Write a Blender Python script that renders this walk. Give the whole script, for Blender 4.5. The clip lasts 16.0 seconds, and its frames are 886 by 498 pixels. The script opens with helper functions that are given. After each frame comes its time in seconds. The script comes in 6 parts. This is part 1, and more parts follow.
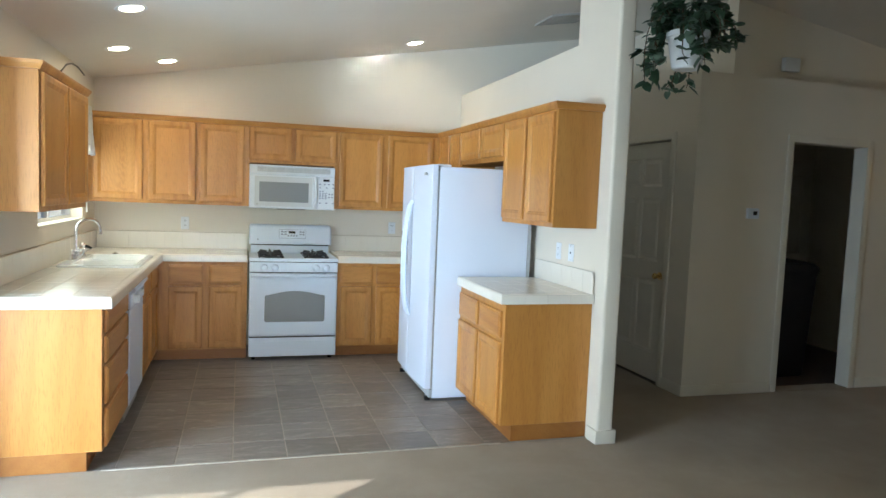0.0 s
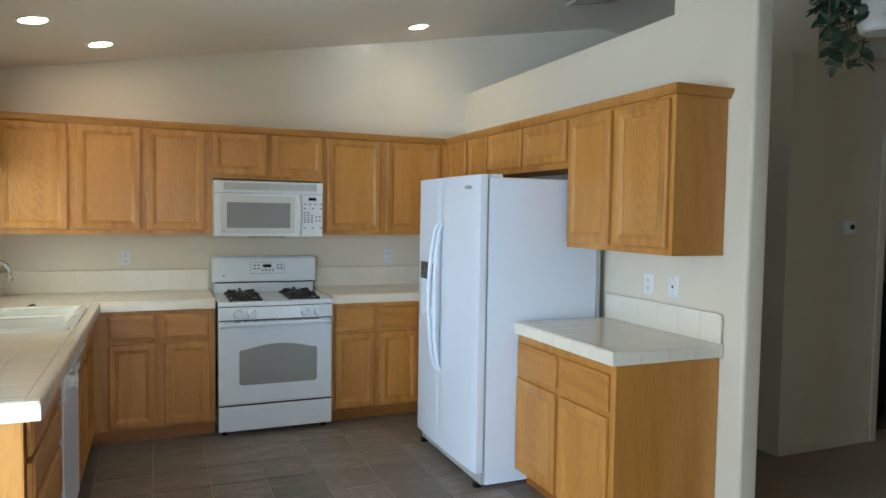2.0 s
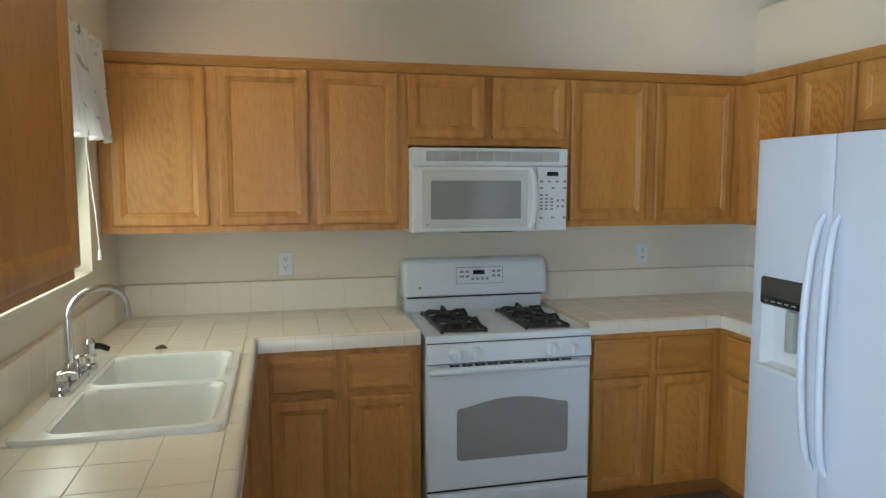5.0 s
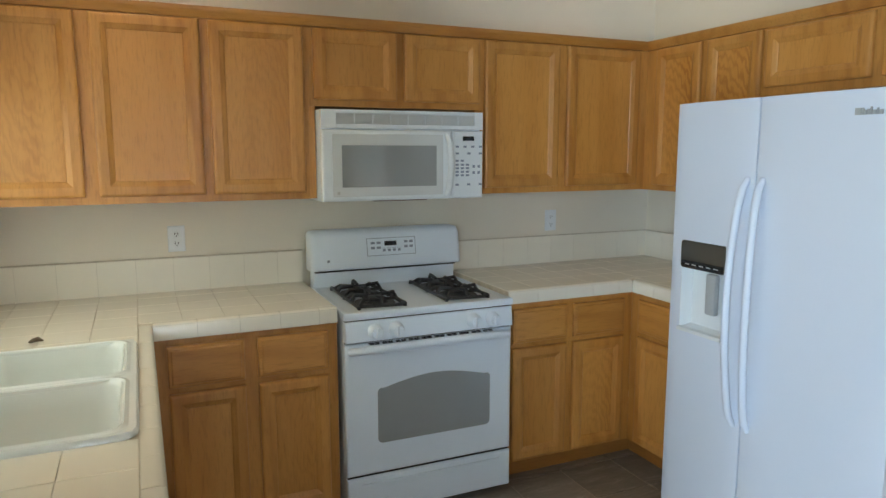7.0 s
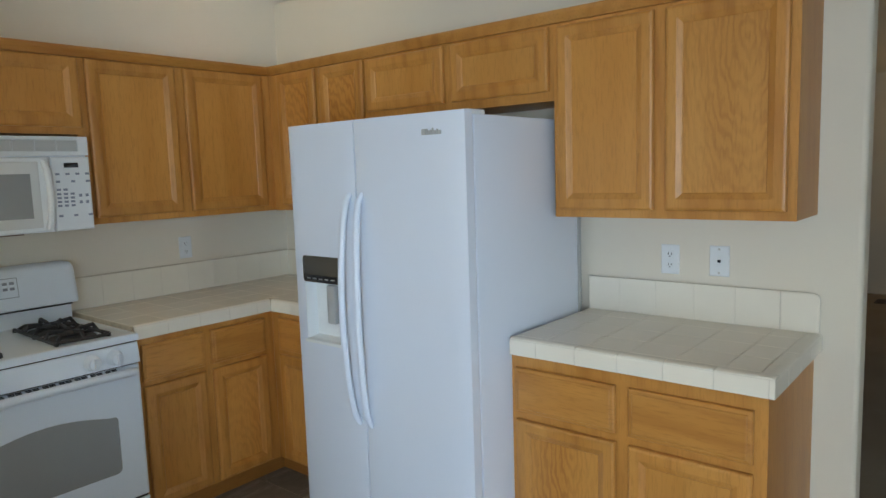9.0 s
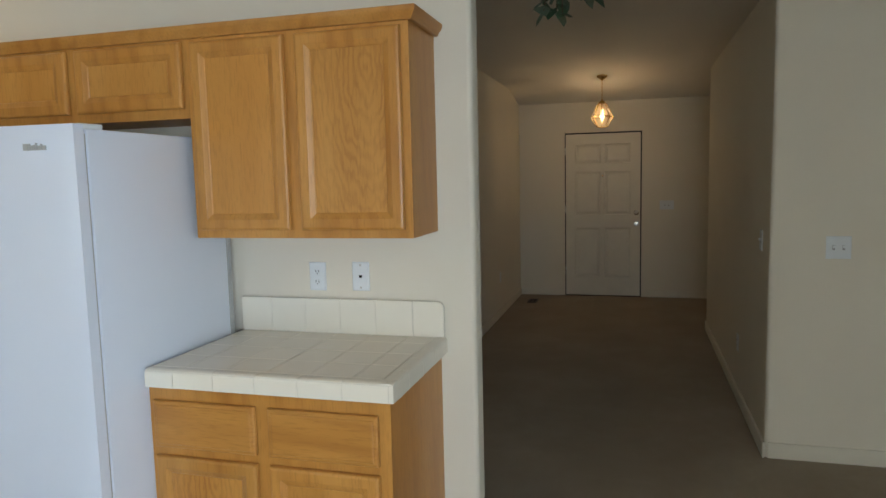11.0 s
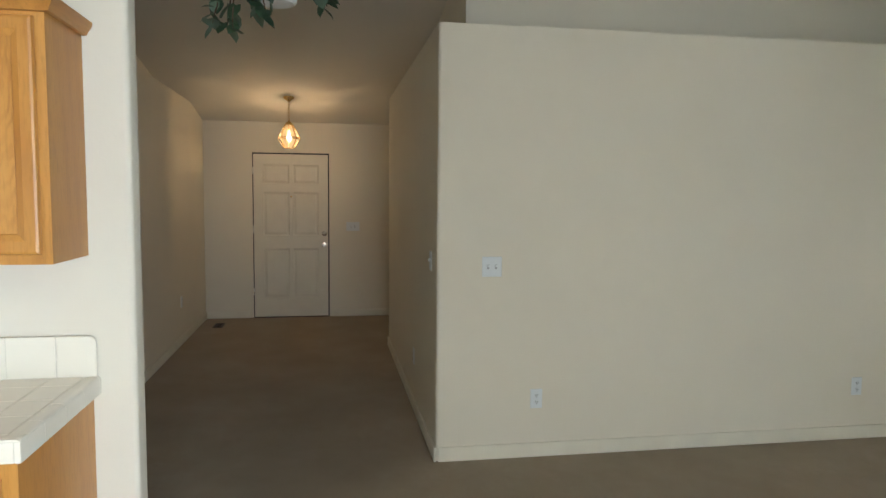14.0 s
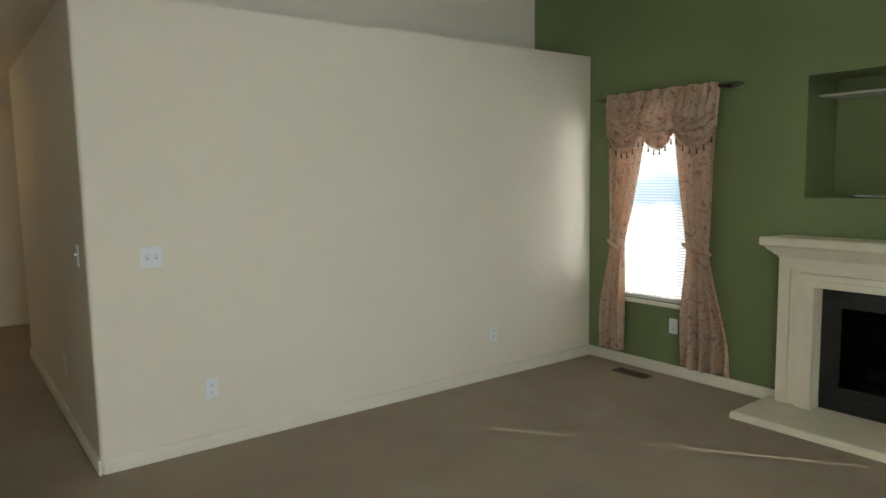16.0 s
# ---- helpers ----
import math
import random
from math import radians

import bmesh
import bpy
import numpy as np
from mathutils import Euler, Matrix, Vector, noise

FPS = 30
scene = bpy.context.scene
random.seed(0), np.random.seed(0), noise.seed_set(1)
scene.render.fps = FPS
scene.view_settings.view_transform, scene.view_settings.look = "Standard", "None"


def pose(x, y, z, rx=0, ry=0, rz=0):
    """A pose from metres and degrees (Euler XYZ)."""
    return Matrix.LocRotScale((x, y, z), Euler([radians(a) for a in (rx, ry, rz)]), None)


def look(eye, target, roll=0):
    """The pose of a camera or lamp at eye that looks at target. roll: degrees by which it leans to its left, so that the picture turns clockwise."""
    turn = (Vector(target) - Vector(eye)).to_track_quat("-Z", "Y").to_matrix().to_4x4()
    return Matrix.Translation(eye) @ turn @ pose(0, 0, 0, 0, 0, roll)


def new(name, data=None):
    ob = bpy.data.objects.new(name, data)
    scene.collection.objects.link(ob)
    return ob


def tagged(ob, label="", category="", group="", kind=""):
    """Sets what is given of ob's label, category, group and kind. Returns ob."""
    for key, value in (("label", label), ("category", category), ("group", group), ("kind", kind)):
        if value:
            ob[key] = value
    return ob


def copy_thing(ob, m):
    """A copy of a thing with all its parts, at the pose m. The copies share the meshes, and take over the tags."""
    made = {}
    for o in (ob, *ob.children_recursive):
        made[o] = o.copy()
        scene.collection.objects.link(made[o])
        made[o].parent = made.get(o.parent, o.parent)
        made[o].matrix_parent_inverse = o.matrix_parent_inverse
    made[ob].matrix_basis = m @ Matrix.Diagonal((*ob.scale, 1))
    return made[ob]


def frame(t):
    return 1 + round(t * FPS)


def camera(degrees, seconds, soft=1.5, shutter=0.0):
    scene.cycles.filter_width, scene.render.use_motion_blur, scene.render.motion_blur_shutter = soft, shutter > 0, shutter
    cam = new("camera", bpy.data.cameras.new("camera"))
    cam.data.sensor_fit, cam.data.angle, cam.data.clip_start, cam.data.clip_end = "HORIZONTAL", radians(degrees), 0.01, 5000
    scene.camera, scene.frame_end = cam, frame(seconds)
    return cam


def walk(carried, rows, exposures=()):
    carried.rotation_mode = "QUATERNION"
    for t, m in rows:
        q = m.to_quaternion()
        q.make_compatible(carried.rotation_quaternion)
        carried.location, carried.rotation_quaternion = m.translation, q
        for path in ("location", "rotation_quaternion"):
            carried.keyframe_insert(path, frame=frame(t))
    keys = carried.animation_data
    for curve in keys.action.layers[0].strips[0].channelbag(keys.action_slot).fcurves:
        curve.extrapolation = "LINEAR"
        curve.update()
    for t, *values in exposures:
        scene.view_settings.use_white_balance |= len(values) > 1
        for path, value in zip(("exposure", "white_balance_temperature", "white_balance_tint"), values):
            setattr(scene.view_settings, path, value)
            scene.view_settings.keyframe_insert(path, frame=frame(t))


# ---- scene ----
cam = camera(65.9, 16.0)
PATH = [
    (0, (1.34, -6.762, 1.504), (1.909, -4.851, 1.35), 2.3),
    (0.5, (1.19, -6.486, 1.492), (1.899, -4.621, 1.355), 1.6),
    (1, (1.113, -6.181, 1.503), (1.897, -4.346, 1.366), 0.9),
    (1.5, (1.106, -5.78, 1.529), (1.872, -3.937, 1.405), 1.5),
    (2, (1.047, -5.347, 1.511), (1.82, -3.505, 1.409), 0.9),
    (2.5, (1.031, -4.955, 1.513), (1.876, -3.146, 1.402), 0.8),
    (3, (1.072, -4.551, 1.553), (1.801, -2.694, 1.408), 0.7),
    (3.5, (1.026, -4.208, 1.539), (1.627, -2.305, 1.4), 0.7),
    (4, (0.979, -3.885, 1.569), (1.488, -1.955, 1.441), -0.6),
    (6.3, (0.668, -3.256, 1.551), (1.109, -1.33, 1.24), 0.8),
    (6.5, (0.672, -3.243, 1.545), (1.207, -1.34, 1.238), 0.5),
    (7, (0.701, -3.239, 1.549), (1.506, -1.431, 1.264), 0.0),
    (7.5, (0.712, -3.258, 1.549), (1.725, -1.553, 1.293), -0.9),
    (8, (0.745, -3.285, 1.54), (1.952, -1.708, 1.297), -1.3),
    (8.5, (0.794, -3.349, 1.534), (2.173, -1.919, 1.299), -2.2),
    (9, (0.862, -3.413, 1.534), (2.392, -2.145, 1.303), -1.9),
    (9.5, (0.916, -3.482, 1.541), (2.584, -2.406, 1.302), -1.5),
    (10, (0.953, -3.537, 1.548), (2.733, -2.657, 1.305), -1.0),
    (10.2, (0.956, -3.562, 1.547), (2.774, -2.762, 1.309), -1.1),
    (12.5, (1.01, -3.706, 1.546), (2.995, -3.524, 1.383), -0.5),
    (13, (0.999, -3.722, 1.55), (2.992, -3.679, 1.394), 0.1),
    (13.5, (1.001, -3.726, 1.552), (2.991, -3.852, 1.395), 0.8),
    (14, (1.026, -3.711, 1.554), (2.992, -4.041, 1.394), 0.5),
    (14.5, (1.015, -3.695, 1.568), (2.931, -4.239, 1.39), 0.6),
    (15, (0.995, -3.688, 1.564), (2.832, -4.452, 1.366), 0.2),
    (15.5, (1.0, -3.69, 1.535), (2.735, -4.664, 1.331), -0.3),
    (16, (0.961, -3.716, 1.544), (2.558, -4.901, 1.333), -1.0),
]
EXPOSURES = [(0, 0.74, 5900, 7), (1, 0.48, 6000, 7), (2.5, 0.08, 6150, 7), (4, -0.10, 6050, 7), (7, 0.06, 6250, 7), (8.5, -0.10, 6300, 8), (10, -0.26, 6550, 9),
             (12.5, 0.52, 6650, 10), (14, 0.80, 6500, 10), (15.3, 0.90, 6450, 9), (16, 0.74, 6550, 9)]
walk(cam, [(t, look(eye, target, roll)) for t, eye, target, roll in PATH], EXPOSURES)

# ---- world, sun, large lights ----
SUN_DIR = Vector((0.82, 0.57, -0.50)).normalized()
world = bpy.data.worlds.new("world")
scene.world = world
world.use_nodes = True
wn = world.node_tree.nodes
wbg = wn["Background"]
sky = wn.new("ShaderNodeTexSky")
sky.sky_type = "NISHITA"
sky.sun_disc = False
sky.sun_elevation = radians(26.5)
sky.sun_rotation = math.atan2(-SUN_DIR.x, -SUN_DIR.y)
world.node_tree.links.new(sky.outputs[0], wbg.inputs[0])
wbg.inputs[1].default_value = 0.12


def lamp(name, kind, m, energy, colour, size=0.1, size_y=0.1):
    data = bpy.data.lights.new(name, kind)
    data.energy, data.color = energy, colour
    if kind == "AREA":
        data.shape, data.size, data.size_y = "RECTANGLE", size, size_y
    if kind == "SUN":
        data.angle = radians(0.53)
    if kind == "POINT":
        data.shadow_soft_size = size
    ob = new(name, data)
    ob.matrix_world = m
    return ob


lamp("sun", "SUN", look((0, 0, 10), Vector((0, 0, 10)) + SUN_DIR), 5.0, (1.0, 0.95, 0.87))
# area lamps stand in for daylight; the nook's west window is an unseen addition
lamp("daylight_patio_door", "AREA", look((-2.07, -5.50, 1.08), (-0.7, -1.8, 0.75)), 140, (0.64, 0.81, 1.0), 1.6, 2.0).data.spread = radians(115)
lamp("added_west_daylight", "AREA", look((-2.92, -4.4, 1.35), (2, -3.9, 1.0)), 58, (0.74, 0.86, 1.0), 1.6, 1.4)
lamp("daylight_sink_window", "AREA", look((0.03, -1.12, 1.50), (3, -1.1, 1.0)), 6, (0.96, 1.0, 0.82), 1.2, 0.5)
lamp("daylight_hearth_window", "AREA", look((1.0, -8.08, 1.2), (0.55, -1.0, 0.9)), 12, (0.84, 0.91, 0.97), 0.9, 1.1).data.spread = radians(84)
# added narrow-beam lamp by the sink sill, throws a sun streak on the back wall
glint = lamp("sun_streak_lamp", "AREA", look((0.10, -1.05, 1.27), (2.508, 0.01, 2.778)), 2.5, (1.0, 0.98, 0.94), 0.095, 0.009)
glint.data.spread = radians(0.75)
# lamp added at the drape's edge for daylight grazing the blank wall's corner
graze = lamp("wall_glow_lamp", "AREA", look((4.60, -8.12, 1.35), (4.85, -7.85, 1.35)), 0.42, (0.95, 0.97, 1.0), 0.05, 1.25)
graze.data.spread = radians(100)


lamp("lantern_light", "POINT", pose(8.72, -3.291, 2.14), 3.9, (1.0, 0.70, 0.40), 0.012)


# ---- materials ----
def nodes_of(name):
    m = bpy.data.materials.new(name)
    m.use_nodes = True
    nt = m.node_tree
    return m, nt.nodes, nt.links, nt.nodes["Principled BSDF"]


def mapped(nd, ln, scale, shift=True, space="Object"):
    tc = nd.new("ShaderNodeTexCoord")
    mp = nd.new("ShaderNodeMapping")
    mp.inputs["Scale"].default_value = scale
    ln.new(tc.outputs[space], mp.inputs["Vector"])
    if shift:
        info = nd.new("ShaderNodeObjectInfo")
        mul = nd.new("ShaderNodeVectorMath")
        mul.operation = "SCALE"
        mul.inputs[0].default_value = (37.0, 19.0, 53.0)
        ln.new(info.outputs["Random"], mul.inputs["Scale"])
        ln.new(mul.outputs[0], mp.inputs["Location"])
    return mp.outputs[0]


def ramp(nd, ln, src, stops):
    r = nd.new("ShaderNodeValToRGB")
    el = r.color_ramp.elements
    el[0].position, el[0].color = stops[0][0], (*stops[0][1], 1)
    el[1].position, el[1].color = stops[-1][0], (*stops[-1][1], 1)
    for p, c in stops[1:-1]:
        e = el.new(p)
        e.color = (*c, 1)
    ln.new(src, r.inputs[0])
    return r.outputs[0]


def noise_tex(nd, ln, vec, scale, detail=4, rough=0.55, distortion=0.0):
    n = nd.new("ShaderNodeTexNoise")
    n.inputs["Scale"].default_value, n.inputs["Detail"].default_value = scale, detail
    n.inputs["Roughness"].default_value, n.inputs["Distortion"].default_value = rough, distortion
    ln.new(vec, n.inputs["Vector"])
    return n.outputs["Fac"]


def mix(nd, ln, fac, a, b, mode="MIX"):
    x = nd.new("ShaderNodeMix")
    x.data_type, x.blend_type = "RGBA", mode
    for key, v in (("Factor", fac), ("A", a), ("B", b)):
        sock = x.inputs[0] if key == "Factor" else x.inputs[6 if key == "A" else 7]
        if isinstance(v, (int, float)):
            sock.default_value = v
        elif isinstance(v, tuple):
            sock.default_value = (*v, 1)
        else:
            ln.new(v, sock)
    return x.outputs[2]


def bump(nd, ln, p, height, strength, dist):
    b = nd.new("ShaderNodeBump")
    b.inputs["Strength"].default_value, b.inputs["Distance"].default_value = strength, dist
    ln.new(height, b.inputs["Height"])
    ln.new(b.outputs[0], p.inputs["Normal"])


def plain(name, colour, rough=0.5, metal=0.0, vary=0.06, scale=6.0, bumps=0.0, bscale=200.0, coat=0.0, shift=True, space="Object", even=False):
    """Paint, plastic, metal or plaster: slight mottling at two scales and a fine relief."""
    m, nd, ln, p = nodes_of(name)
    vec = mapped(nd, ln, (1, 1, 1), shift, space)
    big = noise_tex(nd, ln, vec, scale, 3)
    small = noise_tex(nd, ln, vec, scale * 14, 3)
    lo = tuple(c * (1 - vary) for c in colour)
    hi = tuple(min(1, c * (1 + vary)) for c in colour)
    c1 = ramp(nd, ln, big, [(0.3, lo), (0.7, hi)])
    c2 = mix(nd, ln, small, tuple(1 - vary * 0.6 for _ in range(3)), (1, 1, 1))
    ln.new(mix(nd, ln, 1.0, c1, c2, "MULTIPLY"), p.inputs["Base Color"])
    rr = nd.new("ShaderNodeMapRange")
    rr.inputs["To Min"].default_value, rr.inputs["To Max"].default_value = max(0.02, rough - (0.01 if even else 0.05)), min(1, rough + (0.01 if even else 0.05))
    ln.new(big, rr.inputs["Value"])
    ln.new(rr.outputs[0], p.inputs["Roughness"])
    p.inputs["Metallic"].default_value = metal
    p.inputs["Coat Weight"].default_value = coat
    if bumps:
        bump(nd, ln, p, noise_tex(nd, ln, vec, bscale, 2), bumps, 0.002)
    return m


def oak(name, along="z", tint=(1, 1, 1), wavy=1.0, arched=False):
    """Honey-stained oak with grain along one axis."""
    m, nd, ln, p = nodes_of(name)
    st = {"z": (1, 1, 0.12), "x": (0.12, 1, 1), "y": (1, 0.12, 1)}[along]
    vec = mapped(nd, ln, st)
    warp = noise_tex(nd, ln, vec, 5.0, 3, 0.5, 0.4)
    wv = nd.new("ShaderNodeTexWave")
    wv.wave_type, wv.bands_direction = "BANDS", "DIAGONAL"
    wv.inputs["Scale"].default_value = 7.0
    wv.inputs["Distortion"].default_value = 7.0 * wavy
    wv.inputs["Detail"].default_value = 2.5
    wv.inputs["Detail Scale"].default_value = 0.9
    ln.new(vec, wv.inputs["Vector"])
    if arched:
        # growth rings cut lengthwise: tall nested arches
        tc = nd.new("ShaderNodeTexCoord")
        info0 = nd.new("ShaderNodeObjectInfo")
        off = nd.new("ShaderNodeVectorMath")
        off.operation = "MULTIPLY_ADD"
        off.inputs[0].default_value = (0.30, 0.0, 0.40)
        off.inputs[2].default_value = (-0.34, 0.0, -0.30)
        ln.new(info0.outputs["Random"], off.inputs[1])
        mp2 = nd.new("ShaderNodeMapping")
        mp2.inputs["Scale"].default_value = (1, 0, 0.36)
        ln.new(tc.outputs["Object"], mp2.inputs["Vector"])
        ln.new(off.outputs[0], mp2.inputs["Location"])
        wv.wave_type, wv.rings_direction = "RINGS", "Y"
        wv.inputs["Scale"].default_value, wv.inputs["Distortion"].default_value = 15.0, 8.0
        wv.inputs["Detail"].default_value, wv.inputs["Detail Scale"].default_value = 3.0, 1.9
        ln.new(mp2.outputs[0], wv.inputs["Vector"])
    fine = noise_tex(nd, ln, vec, 130.0, 3, 0.6)
    keep = 1.3 if arched else 0.85 if wavy >= 1 else 0.3
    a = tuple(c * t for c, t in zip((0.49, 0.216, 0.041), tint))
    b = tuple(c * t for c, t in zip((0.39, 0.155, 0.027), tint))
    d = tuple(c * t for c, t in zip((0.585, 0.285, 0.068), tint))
    grain = wv.outputs["Fac"]
    if arched:
        # only some boards show the arches clearly
        part_ = nd.new("ShaderNodeMath")
        part_.operation = "MULTIPLY"
        part_.inputs[1].default_value = 7.3
        fr_ = nd.new("ShaderNodeMath")
        fr_.operation = "FRACT"
        ln.new(info0.outputs["Random"], part_.inputs[0])
        ln.new(part_.outputs[0], fr_.inputs[0])
        amount = ramp(nd, ln, fr_.outputs[0], [(0.0, (0.25, 0.25, 0.25)), (0.55, (0.4, 0.4, 0.4)), (0.75, (1, 1, 1))])
        grain = mix(nd, ln, amount, (1, 1, 1), grain)
    c1 = ramp(nd, ln, grain, [(0.0, tuple(p_ * keep + q_ * (1 - keep) for p_, q_ in zip(b, a))), (0.75, a), (1.0, a)])
    c2 = mix(nd, ln, ramp(nd, ln, warp, [(0.36, (0, 0, 0)), (0.70, (1, 1, 1))]), c1, d)
    c3 = mix(nd, ln, ramp(nd, ln, fine, [(0.30, (0.42, 0.42, 0.42)), (0.50, (0, 0, 0))]), c2, tuple(c * 0.8 for c in b))
    info = nd.new("ShaderNodeObjectInfo")
    hue = nd.new("ShaderNodeMapRange")
    hue.inputs["To Min"].default_value, hue.inputs["To Max"].default_value = 0.94, 1.06
    ln.new(info.outputs["Random"], hue.inputs["Value"])
    hs = nd.new("ShaderNodeHueSaturation")
    ln.new(hue.outputs[0], hs.inputs["Value"])
    ln.new(c3, hs.inputs["Color"])
    ln.new(hs.outputs[0], p.inputs["Base Color"])
    p.inputs["Roughness"].default_value = 0.42
    p.inputs["Coat Weight"].default_value = 0.12
    p.inputs["Coat Roughness"].default_value = 0.3
    bump(nd, ln, p, fine, 0.12, 0.001)
    return m


def carpet_material():
    m, nd, ln, p = nodes_of("beige cut-pile carpet")
    vec = mapped(nd, ln, (1, 1, 1), False)
    blot = noise_tex(nd, ln, vec, 1.6, 5, 0.65)
    tuft = noise_tex(nd, ln, vec, 150.0, 3, 0.7)
    mid = noise_tex(nd, ln, vec, 28.0, 4, 0.7)
    c1 = ramp(nd, ln, blot, [(0.34, (0.27, 0.21, 0.145)), (0.48, (0.315, 0.25, 0.175)), (0.66, (0.38, 0.31, 0.225))])
    c2 = mix(nd, ln, ramp(nd, ln, mid, [(0.35, (0.5, 0.5, 0.5)), (0.6, (0, 0, 0))]), c1, (0.30, 0.24, 0.17))
    c3 = mix(nd, ln, ramp(nd, ln, tuft, [(0.3, (0.7, 0.7, 0.7)), (0.65, (0, 0, 0))]), c2, (0.25, 0.20, 0.14))
    ln.new(c3, p.inputs["Base Color"])
    p.inputs["Roughness"].default_value = 0.95
    p.inputs["Specular IOR Level"].default_value = 0.1
    p.inputs["Sheen Weight"].default_value = 0.15
    bump(nd, ln, p, mix(nd, ln, 0.5, tuft, mid), 0.6, 0.008)
    return m


def vinyl_tile_material():
    m, nd, ln, p = nodes_of("brown slate-look vinyl tile")
    vec = mapped(nd, ln, (0.8, 2.6, 1))
    n1 = noise_tex(nd, ln, vec, 4.0, 8, 0.66, 1.6)
    n2 = noise_tex(nd, ln, vec, 40.0, 5, 0.7)
    c1 = ramp(nd, ln, n1, [(0.25, (0.155, 0.135, 0.115)), (0.46, (0.215, 0.187, 0.16)), (0.56, (0.245, 0.212, 0.18)), (0.62, (0.33, 0.29, 0.25)), (0.68, (0.25, 0.215, 0.182))])
    c2 = mix(nd, ln, ramp(nd, ln, n2, [(0.35, (0.45, 0.45, 0.45)), (0.6, (0, 0, 0))]), c1, (0.12, 0.098, 0.078))
    info = nd.new("ShaderNodeObjectInfo")
    val = nd.new("ShaderNodeMapRange")
    val.inputs["To Min"].default_value, val.inputs["To Max"].default_value = 0.80, 1.18
    ln.new(info.outputs["Random"], val.inputs["Value"])
    hs = nd.new("ShaderNodeHueSaturation")
    ln.new(val.outputs[0], hs.inputs["Value"])
    ln.new(c2, hs.inputs["Color"])
    ln.new(hs.outputs[0], p.inputs["Base Color"])
    rr = nd.new("ShaderNodeMapRange")
    rr.inputs["To Min"].default_value, rr.inputs["To Max"].default_value = 0.30, 0.48
    ln.new(n2, rr.inputs["Value"])
    ln.new(rr.outputs[0], p.inputs["Roughness"])
    bump(nd, ln, p, n1, 0.25, 0.002)
    return m


def fabric_material(name, base, blots, scale, through_light=0.35):
    """Woven cloth with a scattered print, letting some light through."""
    m, nd, ln, p = nodes_of(name)
    vec = mapped(nd, ln, (1, 1, 1), False)
    col = None
    for i, (c, lo, hi, s) in enumerate(blots):
        f = ramp(nd, ln, noise_tex(nd, ln, vec, scale * s, 3, 0.6, 1.2 + i), [(lo, (0, 0, 0)), (hi, (1, 1, 1))])
        col = mix(nd, ln, f, col if col else base, c)
    weave = noise_tex(nd, ln, vec, 420.0, 2)
    ln.new(col, p.inputs["Base Color"])
    p.inputs["Roughness"].default_value = 0.75
    p.inputs["Sheen Weight"].default_value = 0.3
    bump(nd, ln, p, weave, 0.25, 0.001)
    tr = nd.new("ShaderNodeBsdfTranslucent")
    ln.new(col, tr.inputs["Color"])
    mx = nd.new("ShaderNodeMixShader")
    mx.inputs[0].default_value = through_light
    ln.new(p.outputs[0], mx.inputs[1])
    ln.new(tr.outputs[0], mx.inputs[2])
    ln.new(mx.outputs[0], nd["Material Output"].inputs["Surface"])
    return m


def glass_material(name, colour=(0.95, 0.98, 1.0), rough=0.0):
    m, nd, ln, p = nodes_of(name)
    p.inputs["Base Color"].default_value = (*colour, 1)
    p.inputs["Roughness"].default_value = rough
    p.inputs["Transmission Weight"].default_value = 1.0
    p.inputs["IOR"].default_value = 1.12
    return m


def glowing(name, colour, strength):
    m, nd, ln, p = nodes_of(name)
    p.inputs["Base Color"].default_value = (*colour, 1)
    p.inputs["Emission Color"].default_value = (*colour, 1)
    p.inputs["Emission Strength"].default_value = strength
    return m


PAINT = plain("cream wall paint", (0.75, 0.70, 0.59), 0.75, vary=0.025, scale=1.2, bumps=0.25, bscale=90.0, shift=False)
CEIL = plain("white textured ceiling paint", (0.76, 0.73, 0.66), 0.9, vary=0.03, scale=1.0, bumps=0.5, bscale=70.0, shift=False)
GREEN = plain("olive green wall paint", (0.165, 0.215, 0.092), 0.7, vary=0.05, scale=1.2, bumps=0.25, bscale=90.0, shift=False)
TRIM = plain("cream trim paint", (0.75, 0.71, 0.60), 0.5, vary=0.03)
DOORP = plain("off-white door paint", (0.74, 0.70, 0.60), 0.5, vary=0.03)
OAK = oak("honey oak, upright grain", "z")
OAKX = oak("honey oak, level grain", "x")
OAKP = oak("honey oak panel", "z", (1.02, 1.02, 1.0), 1.0, True)
# same oak in darker brown, with the toe recess's shade put in
TOEWOOD = oak("dark toe board oak with recess shade", "x", (0.66, 0.57, 0.52), 0.6)
OAKE = oak("honey oak veneer end", "z", (0.97, 0.95, 0.92), 0.6)
DARKWOOD = plain("dark cabinet shadow board", (0.16, 0.085, 0.04), 0.6)
ENAMEL = plain("white appliance enamel", (0.765, 0.84, 0.92), 0.28, vary=0.004, bumps=0.05, bscale=260.0, even=True)
FRIDGEW = plain("white pebbled refrigerator enamel", (0.69, 0.75, 0.85), 0.34, vary=0.004, bumps=0.12, bscale=220.0, even=True)
PLASTIC = plain("white plastic", (0.75, 0.785, 0.80), 0.4, vary=0.02)
SURROUND = plain("pale window surround", (0.62, 0.63, 0.62), 0.3, vary=0.02)
KEYPRINT = plain("blue-grey key print", (0.24, 0.27, 0.33), 0.5, vary=0.02)
BISQUE = plain("pale grey plastic", (0.40, 0.41, 0.41), 0.45, vary=0.03)
# brown-grey room reflection is put into the display's base colour
DISPLAYBROWN = plain("display plastic with brown reflection in it", (0.055, 0.05, 0.042), 0.06, vary=0.05, coat=0.8)
